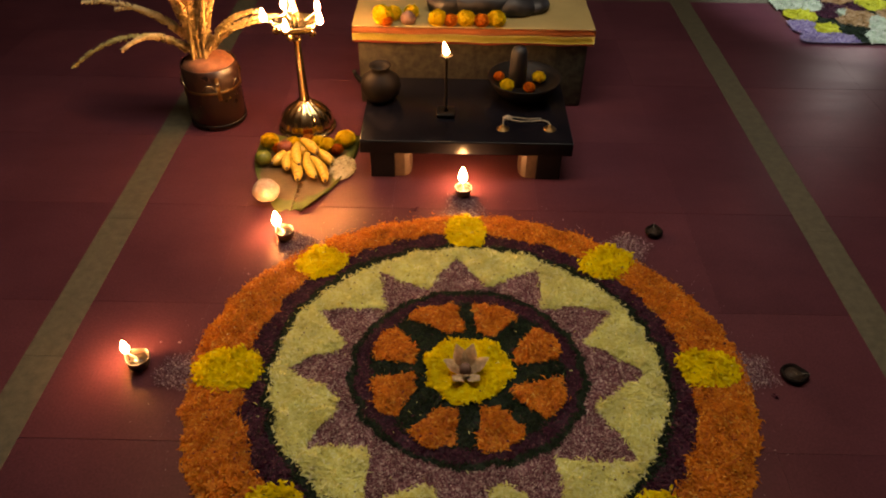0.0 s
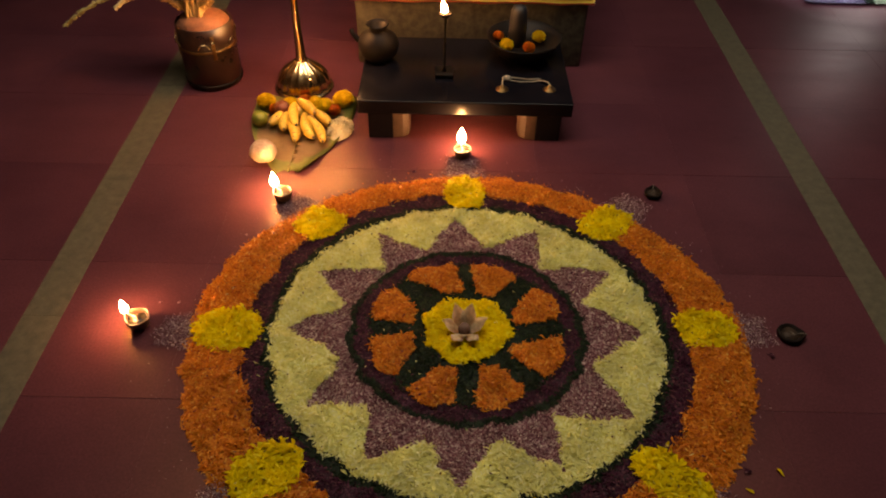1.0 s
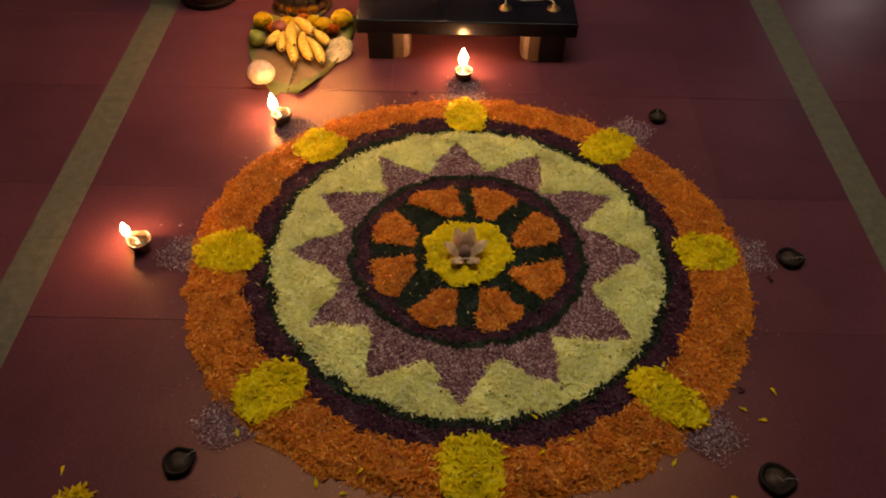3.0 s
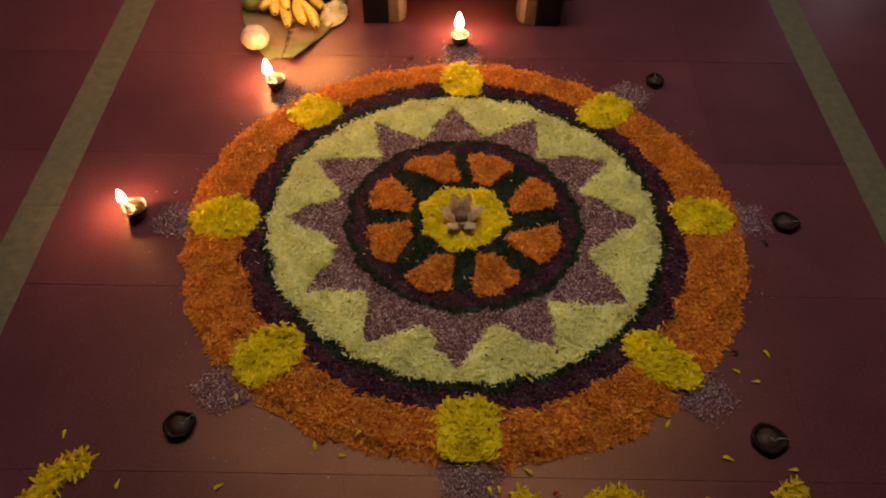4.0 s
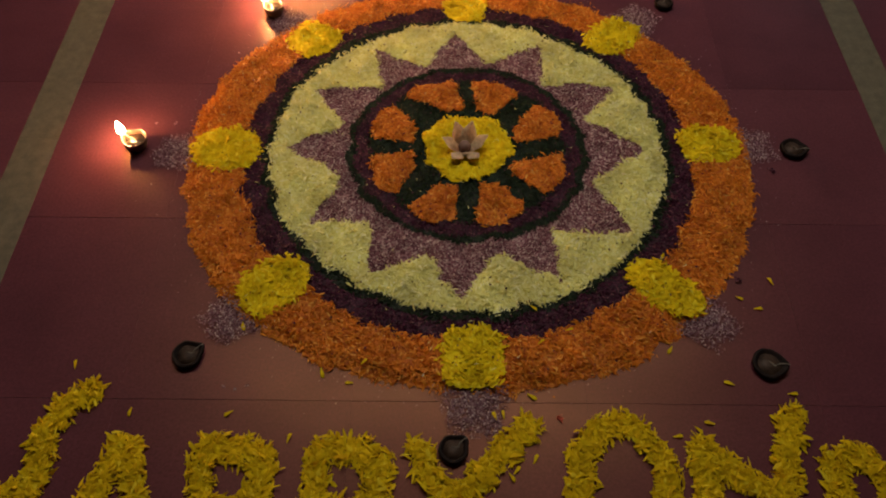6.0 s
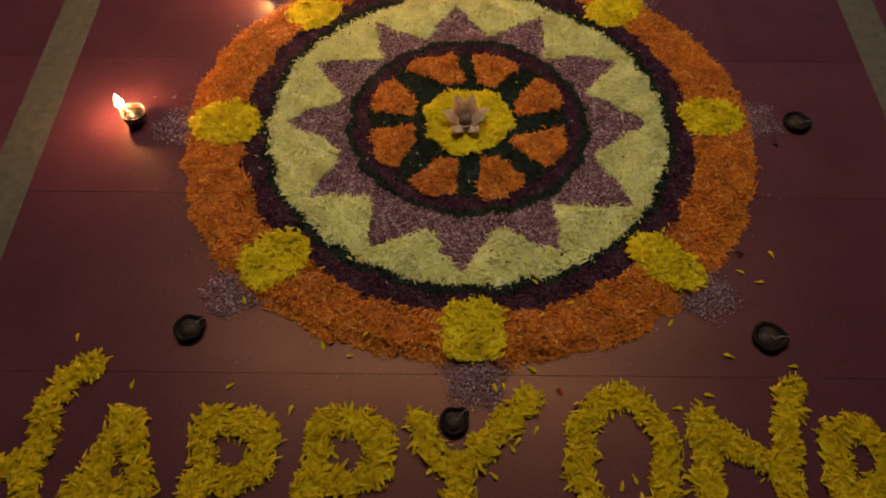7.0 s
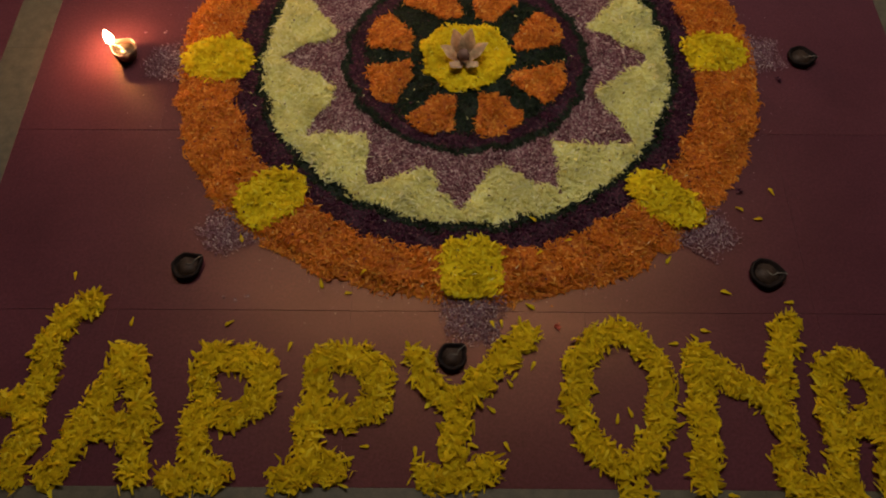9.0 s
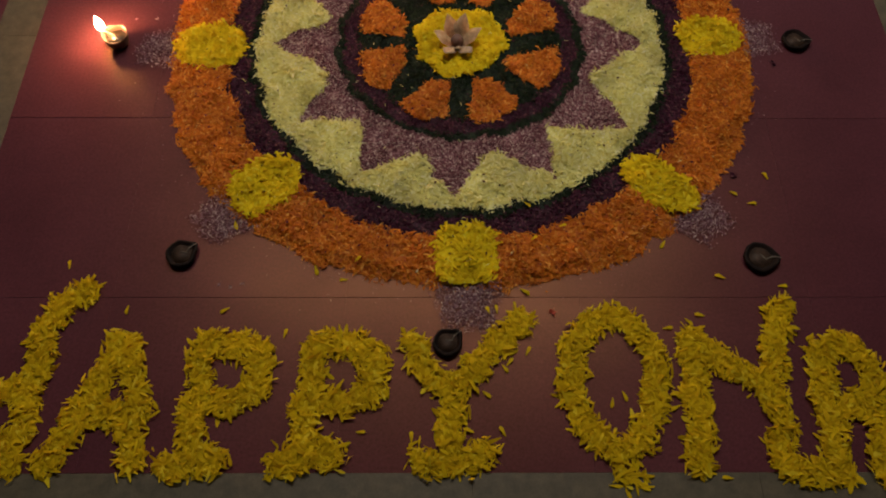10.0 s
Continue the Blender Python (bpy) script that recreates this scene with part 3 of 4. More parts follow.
YELLOW_ON = "letter %s of loose yellow marigold petals on red tile"
letter([[(0.084, 0.388), (0.043, 0.361), (0.016, 0.302), (0.018, 0.214), (0.013, 0.131), (0.009, 0.051), (0.004, 0.018)], [(-0.17, 0.15), (0.012, 0.165)], [(-0.19, 0.34), (-0.20, 0.02)]], (-0.90, -1.10), YELLOW_ON % "H")
letter([[(0.10, 0.268), (0.078, 0.19), (0.038, 0.108), (0.018, 0.046), (-0.004, 0.018)], [(0.116, 0.268), (0.148, 0.178), (0.160, 0.096), (0.164, 0.020)], [(0.05, 0.112), (0.161, 0.121)]], (-0.82, -1.10), YELLOW_ON % "A")
letter([[(0.049, 0.261), (0.049, 0.178), (0.046, 0.085), (0.049, 0.029)], [(0.012, 0.012), (0.050, 0.016), (0.104, 0.026)], [(0.048, 0.264), (0.12, 0.270), (0.172, 0.239), (0.178, 0.182), (0.135, 0.146), (0.056, 0.138)]], (-0.59, -1.10), YELLOW_ON % "P")
letter([[(0.049, 0.261), (0.041, 0.166), (0.032, 0.073), (0.035, 0.040)], [(-0.010, 0.016), (0.04, 0.026), (0.100, 0.042)], [(0.049, 0.264), (0.126, 0.270), (0.176, 0.226), (0.173, 0.168), (0.128, 0.141), (0.053, 0.138)]], (-0.35, -1.10), YELLOW_ON % "P")
letter([[(-0.003, 0.265), (0.014, 0.214), (0.065, 0.165)], [(0.232, 0.322), (0.168, 0.259), (0.094, 0.177)], [(0.077, 0.165), (0.076, 0.095), (0.070, 0.028)], [(0.020, 0.021), (0.080, 0.021), (0.138, 0.034)]], (-0.09, -1.10), YELLOW_ON % "Y")
letter([[(0.026, 0.327), (0.062, 0.312), (0.095, 0.274), (0.106, 0.215), (0.099, 0.153), (0.064, 0.074), (0.030, 0.050), (-0.005, 0.047), (-0.055, 0.086), (-0.076, 0.165), (-0.074, 0.215), (-0.066, 0.262), (-0.018, 0.317), (0.026, 0.327)]], (0.313, -1.10), YELLOW_ON % "O")
letter([[(0.032, 0.278), (0.025, 0.177), (0.021, 0.083), (0.008, 0.020)], [(0.039, 0.264), (0.096, 0.216), (0.143, 0.192)], [(0.243, 0.350), (0.210, 0.276), (0.185, 0.177), (0.187, 0.083), (0.180, 0.022)]], (0.47, -1.10), YELLOW_ON % "N")
letter([[(0.033, 0.254), (0.023, 0.164), (0.018, 0.071), (0.017, 0.008)], [(0.039, 0.260), (0.108, 0.258), (0.132, 0.213), (0.120, 0.129)], [(0.042, 0.129), (0.123, 0.129)], [(-0.086, 0.007), (0.022, -0.002)], [(0.116, 0.117), (0.114, 0.038), (0.113, 0.005)]], (0.74, -1.10), YELLOW_ON % "A")
# petals that slid from the O onto the granite
v, f = petals(np.c_[RNG.normal(0, 0.017, 46), RNG.normal(0, 0.013, 46), 0.002 + 0.005 * RNG.random(46)], 0.026, 0.008, 0.12, 0.2, curl=0.08, tip=0.24, mid=0.2)
v[:, 2] = np.maximum(v[:, 2], 0.001)
spill = new("petal_spill", mesh_of("petal_spill", v, f, [M["yellow"]]))
spill.location = (0.344, -1.108, 0)
tagged(spill, "small spill of loose yellow petals on grey granite", "petals", kind="stuff")

# ---- clay oil lamps ----


def flame(parent, x, y, z, size=1.0, material="flame"):
    prof = [(0.0014, 0.0), (0.0040, 0.0010), (0.0056, 0.0036), (0.0061, 0.0072), (0.0057, 0.0110), (0.0046, 0.0150), (0.0031, 0.0192), (0.0016, 0.0232), (0.0002, 0.0266)]
    ob = part("flame", lathe([(r * size, h * size) for r, h in prof], 12), M[material], parent, "burning yellow flame")
    ob.location = (x, y, z)
    return ob


def clay_lamp(x, y, turn, size, lit, label, burn=1.0, deep=0.58):
    """A clay bowl with a pinched spout towards its own +x; lit bowls are coloured as flame-lit."""
    d = thing("clay_lamp", pose(x, y, 0, 0, 0, turn) @ Matrix.Diagonal((size, size, size * (1.45 if lit else deep), 1)), label, "oil lamp", "clay lamps round the flower carpet")

    def warp(a, r, z):
        a = (a + math.pi) % (2 * math.pi) - math.pi
        pinch = math.exp(-((a / 0.42) ** 2))
        up = min(max(z / 0.024, 0), 1)
        return r * (1 + (0.30 if lit else 0.20) * pinch * up - 0.05 * up * math.exp(-(((abs(a) - 0.75) / 0.4) ** 2))) * (1 + 0.022 * math.sin(5 * a + z * 60 + 40 * x) + 0.014 * math.sin(11 * a + 70 * y))
    pot = [(0.023, 0.0), (0.029, 0.001), (0.0345, 0.008), (0.037, 0.018), (0.0365, 0.028), (0.0345, 0.0315), (0.0315, 0.0320), (0.0295, 0.0295), (0.0265, 0.021), (0.016, 0.014), (0.001, 0.012)]
    prof = pot if not lit else [(0.016, 0.0), (0.021, 0.001), (0.026, 0.008), (0.031, 0.017), (0.0335, 0.025), (0.033, 0.0275), (0.0305, 0.0275), (0.028, 0.021), (0.022, 0.013), (0.012, 0.009), (0.001, 0.008)]
    # lit bowls take the lighter brown that stands in for flame light
    part("bowl", lathe(prof, 40, warp), M["clay_flamelit" if lit else "clay"], d)
    z = 0.0185 if lit else 0.0195
    part("oil", lathe([(0.001, z), (0.0253 if lit else 0.0250, z), (0.0256 if lit else 0.0253, z + 0.0003), (0.001, z + 0.0005)], 32, warp), M["oil" if lit else "sludge"], d)
    line = [(-0.006, 0.004, 0.0195), (0.010, -0.002, 0.021), (0.026, 0.001, 0.024), (0.040, 0.0, 0.029)] if lit else [(0.000, 0.008, 0.0210), (0.012, -0.004, 0.0225), (0.024, 0.002, 0.026), (0.036, 0.001, 0.0335), (0.044, -0.001, 0.0335)]
    part("wick", tube(line, [0.0018, 0.0018, 0.0017, 0.0012] if lit else 0.0014, 8), M["wick" if lit else "char"], d, "white cotton wick" if lit else "limp cotton wick over the spout")
    if lit:
        flame(d, 0.040, 0, 0.028, 1.5 * burn / size).scale = (1.32, 1.32, 0.84)
    return d


LIT, OUT = "lit clay lamp with a flame, its glow coloured into brown clay", "unlit dark clay oil lamp beside the flower carpet"
clay_lamp(0.006, 0.825, 95, 0.95, True, LIT, 1.25)
clay_lamp(-0.589, 0.565, 140, 0.95, True, LIT, 1.15)
clay_lamp(-0.886, 0.002, 155, 1.0, True, LIT, 0.90)
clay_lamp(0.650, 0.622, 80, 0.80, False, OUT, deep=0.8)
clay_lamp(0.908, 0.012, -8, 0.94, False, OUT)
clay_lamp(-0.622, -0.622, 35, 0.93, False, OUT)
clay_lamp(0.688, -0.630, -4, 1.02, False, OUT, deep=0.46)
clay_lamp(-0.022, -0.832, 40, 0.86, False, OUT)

# ---- marigold heads ----


def marigold_mesh(name, material, seed):
    """A full ball of ruffled petals in close rows round a solid heart."""
    rng = np.random.default_rng(seed)
    n = 420
    i = np.arange(n) + 0.5
    up = 1 - 1.80 * i / n
    a = i * 2.399963
    side = np.sqrt(np.clip(1 - up**2, 0, 1))
    d = np.stack([side * np.cos(a), side * np.sin(a), up], -1)
    t = np.stack([-np.sin(a), np.cos(a), 0 * a], -1)
    b = np.cross(d, t)
    spin = rng.uniform(-0.9, 0.9, n)
    e = t * np.cos(spin)[:, None] + b * np.sin(spin)[:, None]
    g = np.cross(d, e)
    r = 0.026 * rng.uniform(0.88, 1.08, n)[:, None]
    w = 0.0054 * rng.uniform(0.7, 1.3, n)[:, None]
    lay = rng.normal(0.5, 0.25, n)[:, None]
    foot, mid, tip = d * 0.017, d * r * 0.90 + g * 0.0012, d * r + g * lay * 0.0060
    v = np.stack([foot - e * 0.002, foot + e * 0.002, mid + e * w, mid - e * w, tip - e * w * 0.8, tip + e * w * 0.8], 1).reshape(-1, 3)
    f = (np.arange(n)[:, None, None] * 6 + np.array([[0, 1, 2, 3], [3, 2, 5, 4]])[None]).reshape(-1, 4)
    k, m = 16, 9
    th, ph = np.meshgrid(2 * np.pi * np.arange(k) / k, np.pi * (np.arange(m) + 0.5) / m)
    heart = 0.0240 * np.stack([np.sin(ph) * np.cos(th), np.sin(ph) * np.sin(th), np.cos(ph)], -1).reshape(-1, 3)
    q = np.array([[r0 * k + c, r0 * k + (c + 1) % k, (r0 + 1) * k + (c + 1) % k, (r0 + 1) * k + c] for r0 in range(m - 1) for c in range(k)])
    f = np.r_[f, q + len(v)]
    v = np.r_[v, heart] * np.array([1, 1, 0.80]) + np.array([0, 0, 0.019])
    return mesh_of(name, v, f, [material])


MARIGOLD = {"yellow": marigold_mesh("marigold", M["gold"], 3), "orange": marigold_mesh("marigold", M["orange"], 4)}


def marigold(x, y, z, colour, size, label, group="", turn=0.0, lean=0.0):
    ob = new("marigold", MARIGOLD[colour])
    ob.matrix_world = pose(x, y, z, lean, 0, turn) @ Matrix.Scale(size, 4)
    tagged(ob, label, "flower", group)


# ---- the low black board and what stands on it ----
BOARD = 0.160


def low_board():
    t = thing("low_board", pose(0.013, 0.928, 0), "low black painted wooden seat board on block legs", "board")
    part("top_board", box(-0.386, 0.386, 0.0, 0.490, 0.106, BOARD, 0.006, 3), M["black_wood"], t)
    for s in (-1, 1):
        for y in (0.0, 0.36):
            leg = part("leg", prism([(s * x, y + dy) for x, dy in ((0.350, 0.006), (0.262, 0.006), (0.262, 0.10), (0.350, 0.10))], 0.0, 0.1065, 0.003), M["black_wood"], t, smooth=False)
            # inner face of the leg, its lit look given by the browner wood
            part("leg_cheek", prism([(s * x, y + dy) for x, dy in ((0.2618, 0.012), (0.224, 0.016), (0.206, 0.032), (0.200, 0.056), (0.200, 0.10), (0.2618, 0.10))], 0.0, 0.1063, 0.002), M["leg_wood_lit"], leg, "inner wooden cheek coloured brown as flame-lit", smooth=False)


low_board()


def spouted_pot():
    t = thing("spouted_pot", pose(-0.317, 1.240, BOARD, 0, 0, 170) @ Matrix.Scale(0.9, 4), "dark bronze spouted water pot", "pot")
    part("body", lathe([(0.052, 0.0), (0.058, 0.006), (0.078, 0.030), (0.086, 0.065), (0.076, 0.100), (0.048, 0.122), (0.038, 0.132), (0.040, 0.146), (0.048, 0.156), (0.044, 0.158), (0.034, 0.146), (0.030, 0.132), (0.003, 0.120)], 36), M["bronze"], t)
    part("spout", tube([(0.062, 0, 0.066), (0.090, 0, 0.078), (0.108, 0, 0.098), (0.116, 0, 0.120)], [0.016, 0.012, 0.009, 0.010], 14), M["bronze"], t)


spouted_pot()


def stem_lamp():
    t = thing("stem_lamp", pose(-0.064, 1.125, BOARD), "slim dark iron stem lamp with one flame", "oil lamp")
    part("base", box(-0.034, 0.034, -0.034, 0.034, 0.0, 0.016, 0.003), M["bronze"], t)
    part("stem", lathe([(0.010, 0.016), (0.005, 0.026), (0.0036, 0.06), (0.0055, 0.10), (0.0036, 0.16), (0.006, 0.220), (0.004, 0.226)], 16), M["bronze"], t)
    part("cup", lathe([(0.004, 0.222), (0.016, 0.228), (0.022, 0.240), (0.020, 0.240), (0.012, 0.232), (0.001, 0.230)], 24), M["bronze"], t)
    part("wick", tube([(0, 0, 0.232), (0, -0.004, 0.246)], [0.003, 0.002], 8), M["wick"], t)
    f = flame(t, 0.0, -0.004, 0.244, 1.8)
    f.rotation_euler = (0.0, -0.22, 0.0)


stem_lamp()


def offering_bowl():
    t = thing("offering_bowl", pose(0.238, 1.280, BOARD), "wide dark bronze offering bowl holding marigolds", "bowl")
    part("bowl", lathe([(0.070, 0.0), (0.076, 0.004), (0.100, 0.022), (0.124, 0.052), (0.138, 0.076), (0.143, 0.084), (0.138, 0.085), (0.120, 0.066), (0.096, 0.044), (0.060, 0.034), (0.002, 0.032)], 48), M["bronze"], t)
    return t


offering_bowl()
post = new("stone_post", from_bm("stone_post", lathe([(0.034, 0.0), (0.036, 0.004), (0.034, 0.090), (0.031, 0.135), (0.025, 0.150), (0.012, 0.157), (0.001, 0.158)], 28), M["stone"]))
post.matrix_world = pose(0.215, 1.315, BOARD + 0.032)
tagged(post, "small rounded black stone post standing in the bowl", "stone")
IN_BOWL = "marigold heads in the bronze bowl"
marigold(0.168, 1.250, BOARD + 0.046, "yellow", 1.0, "yellow marigold head in the bronze bowl", IN_BOWL, 20, 20)
marigold(0.250, 1.228, BOARD + 0.048, "orange", 0.9, "orange marigold head in the bronze bowl", IN_BOWL, 70, 15)
marigold(0.295, 1.305, BOARD + 0.050, "yellow", 1.0, "yellow marigold head in the bronze bowl", IN_BOWL, 120, 10)
marigold(0.142, 1.302, BOARD + 0.055, "orange", 0.8, "orange marigold head in the bronze bowl", IN_BOWL, 200, 10)


def hand_cymbals():
    t = thing("hand_cymbals", pose(0.236, 1.025, BOARD), "pair of small brass cymbals joined by a pale cord", "cymbals")
    for x, y in ((-0.088, 0.0), (0.085, 0.004)):
        c = part("cymbal", lathe([(0.024, 0.0), (0.023, 0.002), (0.012, 0.006), (0.008, 0.014), (0.004, 0.018), (0.001, 0.019)], 24), M["brass_old"], t)
        c.location = (x, y, 0.0)
    part("cord", tube([(0.085, 0.004, 0.018), (0.080, 0.03, 0.016), (0.062, 0.055, 0.007), (0.020, 0.050, 0.005), (-0.02, 0.046, 0.005), (-0.055, 0.056, 0.006), (-0.085, 0.075, 0.006)], 0.0028, 8), M["cord"], t, "pale twisted cord")
    part("cord", tube([(-0.088, 0.0, 0.018), (-0.086, 0.03, 0.015), (-0.080, 0.068, 0.010), (-0.04, 0.074, 0.006), (0.01, 0.066, 0.005), (0.058, 0.064, 0.009)], 0.0028, 8), M["cord"], t, "pale twisted cord")
    part("knot", lathe([(0.001, 0.0), (0.014, 0.003), (0.016, 0.009), (0.009, 0.014), (0.001, 0.015)], 16), M["cord"], t).location = (-0.066, 0.070, 0.0)


hand_cymbals()

# ---- the draped plinth behind the board ----
TOP = 0.348


def plinth():
    t = thing("plinth", pose(0.040, 1.490, 0), "grey mottled stone plinth behind the low board", "plinth")
    part("block", box(-0.470, 0.470, 0.0, 0.60, 0.0, TOP - 0.004, 0.012, 2), M["plinth"], t)


plinth()


def drape():
    t = thing("plinth_cloth", pose(0.040, 1.490, TOP), "tan silk cloth with orange and gold borders on the plinth", "cloth")
    part("top_sheet", box(-0.488, 0.488, -0.012, 0.60, -0.003, 0.005, 0.004, 3), M["cloth"], t)

    def band(name, z0, z1, off, material, label):
        n = 60
        bm = bmesh.new()
        rows = []
        for k in range(n + 1):
            x = -0.488 + 0.976 * k / n
            y = -0.012 - off + 0.003 * math.sin(k * 0.7) * (0.3 if z1 > -0.03 else 1)
            sag = 0.002 * math.sin(k * 0.33)
            rows.append([bm.verts.new((x, y, z1 + sag * (z1 < -0.02))), bm.verts.new((x, y - 0.002, (z0 + z1) / 2 + sag)), bm.verts.new((x, y, z0 + sag))])
        for a, b in zip(rows, rows[1:]):
            for i in (0, 1):
                bm.faces.new((a[i], a[i + 1], b[i + 1], b[i]))
        bmesh.ops.solidify(bm, geom=bm.faces[:], thickness=0.002)
        part(name, bm, material, t, label)
    band("upper_border", -0.026, -0.001, 0.0035, M["cloth_orange"], "orange woven border")
    band("lower_border", -0.058, -0.026, 0.0035, M["cloth_gold"], "gold woven border")
    band("hem", -0.066, -0.058, 0.0035, M["cloth_red"], "dark red hem")


drape()


def figure():
    """A dark stone figure on the plinth, as one plain lumpy form."""
    bm = bmesh.new()
    for x, y, z, rx, ry, rz in ((0.02, 0.10, 0.04, 0.17, 0.10, 0.06), (0.16, 0.08, 0.03, 0.10, 0.08, 0.045), (-0.10, 0.09, 0.035, 0.09, 0.08, 0.05), (0.02, 0.14, 0.16, 0.11, 0.08, 0.16), (0.25, 0.10, 0.02, 0.07, 0.06, 0.03)):
        made = bmesh.ops.create_uvsphere(bm, u_segments=24, v_segments=14, radius=1)
        bmesh.ops.scale(bm, vec=(rx, ry, rz), verts=made["verts"])
        bmesh.ops.translate(bm, vec=(x, y, z), verts=made["verts"])
    for v in bm.verts:
        v.co += 0.006 * Vector((math.sin(v.co.y * 60), math.sin(v.co.z * 55), math.sin(v.co.x * 50)))
        v.co.z = max(v.co.z, 0.0)
    ob = new("stone_figure", from_bm("stone_figure", bm, M["stone"]))
    ob.matrix_world = pose(0.04, 1.555, TOP + 0.005)
    tagged(ob, "black stone figure seated on the draped plinth", "statue")


figure()
ROW = "marigold heads laid along the plinth"
for x, y, c, s in ((-0.305, 1.405, "yellow", 1.25), (-0.270, 1.445, "yellow", 1.1), (-0.318, 1.452, "yellow", 1.1), (-0.292, 1.382, "orange", 0.8), (-0.098, 1.408, "yellow", 1.15), (-0.048, 1.400, "orange", 0.9), (0.008, 1.408, "yellow", 1.15), (0.066, 1.400, "orange", 0.95), (0.122, 1.410, "yellow", 1.15), (-0.20, 1.47, "yellow", 1.0)):
    marigold(x * 1.04, y + 0.100, TOP + 0.004, c, s * 1.22, "%s marigold head on the plinth cloth" % c, ROW, 400 * x, 12)
knob = new("dry_pod", from_bm("dry_pod", lathe([(0.004, 0.0), (0.026, 0.006), (0.030, 0.022), (0.022, 0.040), (0.008, 0.050), (0.001, 0.052)], 24, lambda a, r, z: r * (1 + 0.10 * math.sin(6 * a + z * 80))), M["bract_dark"]))
knob.matrix_world = pose(-0.222, 1.505, TOP + 0.005)
tagged(knob, "brownish dried fruit beside the marigolds", "fruit")

# ---- the brass lamp ----


def brass_lamp():
    t = thing("brass_lamp", pose(-0.630, 1.285, 0), "tall polished brass floor oil lamp with burning wicks", "oil lamp")
    part("foot_plate", lathe([(0.112, 0.0), (0.118, 0.004), (0.116, 0.010), (0.100, 0.014), (0.001, 0.015)], 56), M["brass"], t)
    part("bell", lathe([(0.106, 0.013), (0.105, 0.030), (0.096, 0.058), (0.078, 0.084), (0.052, 0.104), (0.034, 0.116), (0.026, 0.124), (0.001, 0.126)], 112, lambda a, r, z: r * (1 + 0.030 * math.cos(16 * a))), M["brass"], t)
    part("stem", lathe([(0.025, 0.102), (0.026, 0.108), (0.022, 0.118), (0.019, 0.160), (0.0165, 0.230), (0.014, 0.320), (0.013, 0.362), (0.018, 0.372), (0.020, 0.380), (0.014, 0.388), (0.014, 0.398), (0.024, 0.408), (0.001, 0.410)], 32), M["brass"], t)

    def five(a, r, z):
        return r * (1 + 0.26 * max(0.0, math.cos(2.5 * (a % (2 * math.pi / 5) - math.pi / 5) * 1.0)) ** 4 * min(1, r / 0.05))
    part("oil_dish", lathe([(0.016, 0.405), (0.040, 0.410), (0.066, 0.424), (0.078, 0.446), (0.077, 0.450), (0.072, 0.446), (0.060, 0.430), (0.030, 0.420), (0.001, 0.419)], 60, five), M["brass"], t)
    part("finial", lathe([(0.012, 0.418), (0.010, 0.47), (0.018, 0.485), (0.012, 0.50), (0.008, 0.55), (0.016, 0.57), (0.010, 0.60), (0.001, 0.63)], 24), M["brass"], t)
    for k in range(5):
        a = math.pi / 5 + 2 * math.pi * k / 5 + 0.22
        part("drip_knob", lathe([(0.001, 0.0), (0.012, 0.006), (0.015, 0.016), (0.010, 0.026), (0.004, 0.030), (0.001, 0.031)], 16), M["brass"], t).location = (0.072 * math.cos(a), 0.072 * math.sin(a), 0.400)
        part("wick", tube([(0.05 * math.cos(a), 0.05 * math.sin(a), 0.436), (0.112 * math.cos(a), 0.112 * math.sin(a), 0.459)], [0.003, 0.002], 8), M["wick"], t)
        flame(t, 0.112 * math.cos(a), 0.112 * math.sin(a), 0.457, 1.75, "flame_large")


brass_lamp()

# ---- the banana leaf and its offerings ----
LX, LY = -0.600, 1.010


def banana_leaf():
    t = thing("banana_leaf", pose(LX, LY, 0.002), "banana leaf tray, warm sheen coloured brown in the middle, green at its margin", "leaf")
    for side in (-1, 1):
        bm = bmesh.new()
        rows = []
        for n in range(29):
            s = n / 28
            y = -0.300 + 0.480 * s
            half = 0.198 * math.sin(math.pi * min(1.0, 0.035 + 0.50 * s)) ** 0.62 if s < 0.98 else 0.17
            rows.append([bm.verts.new((side * half * k / 6, y + 0.01 * math.sin(k + 9 * s), 0.0015 + 0.010 * (k / 6) ** 3 * (1 + 0.8 * math.sin(14 * s + side)) + 0.0008 * math.sin(52 * s))) for k in range(7)])
        for a, b in zip(rows, rows[1:]):
            for k in range(6):
                bm.faces.new((a[k], a[k + 1], b[k + 1], b[k]))
        bmesh.ops.solidify(bm, geom=bm.faces[:], thickness=0.0008)
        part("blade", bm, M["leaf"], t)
    part("midrib", tube([(0, -0.295 + 0.047 * k, 0.003 + 0.0002 * k) for k in range(11)], [0.0015 + 0.0004 * k for k in range(11)], 8), M["midrib"], t, "pale green midrib")


banana_leaf()


def banana_mesh(length, curve=0.7, girth=0.0205):
    pts, rad = [], []
    for k in range(15):
        t = k / 14
        a = curve * (t - 0.5)
        pts.append((length / curve * math.sin(a), 0, length / curve * (1 - math.cos(a))))
        rad.append(max(girth * math.sin(math.pi * (0.06 + 0.90 * t)) ** 0.48, 0.005))
    return tube(pts, rad, 11)


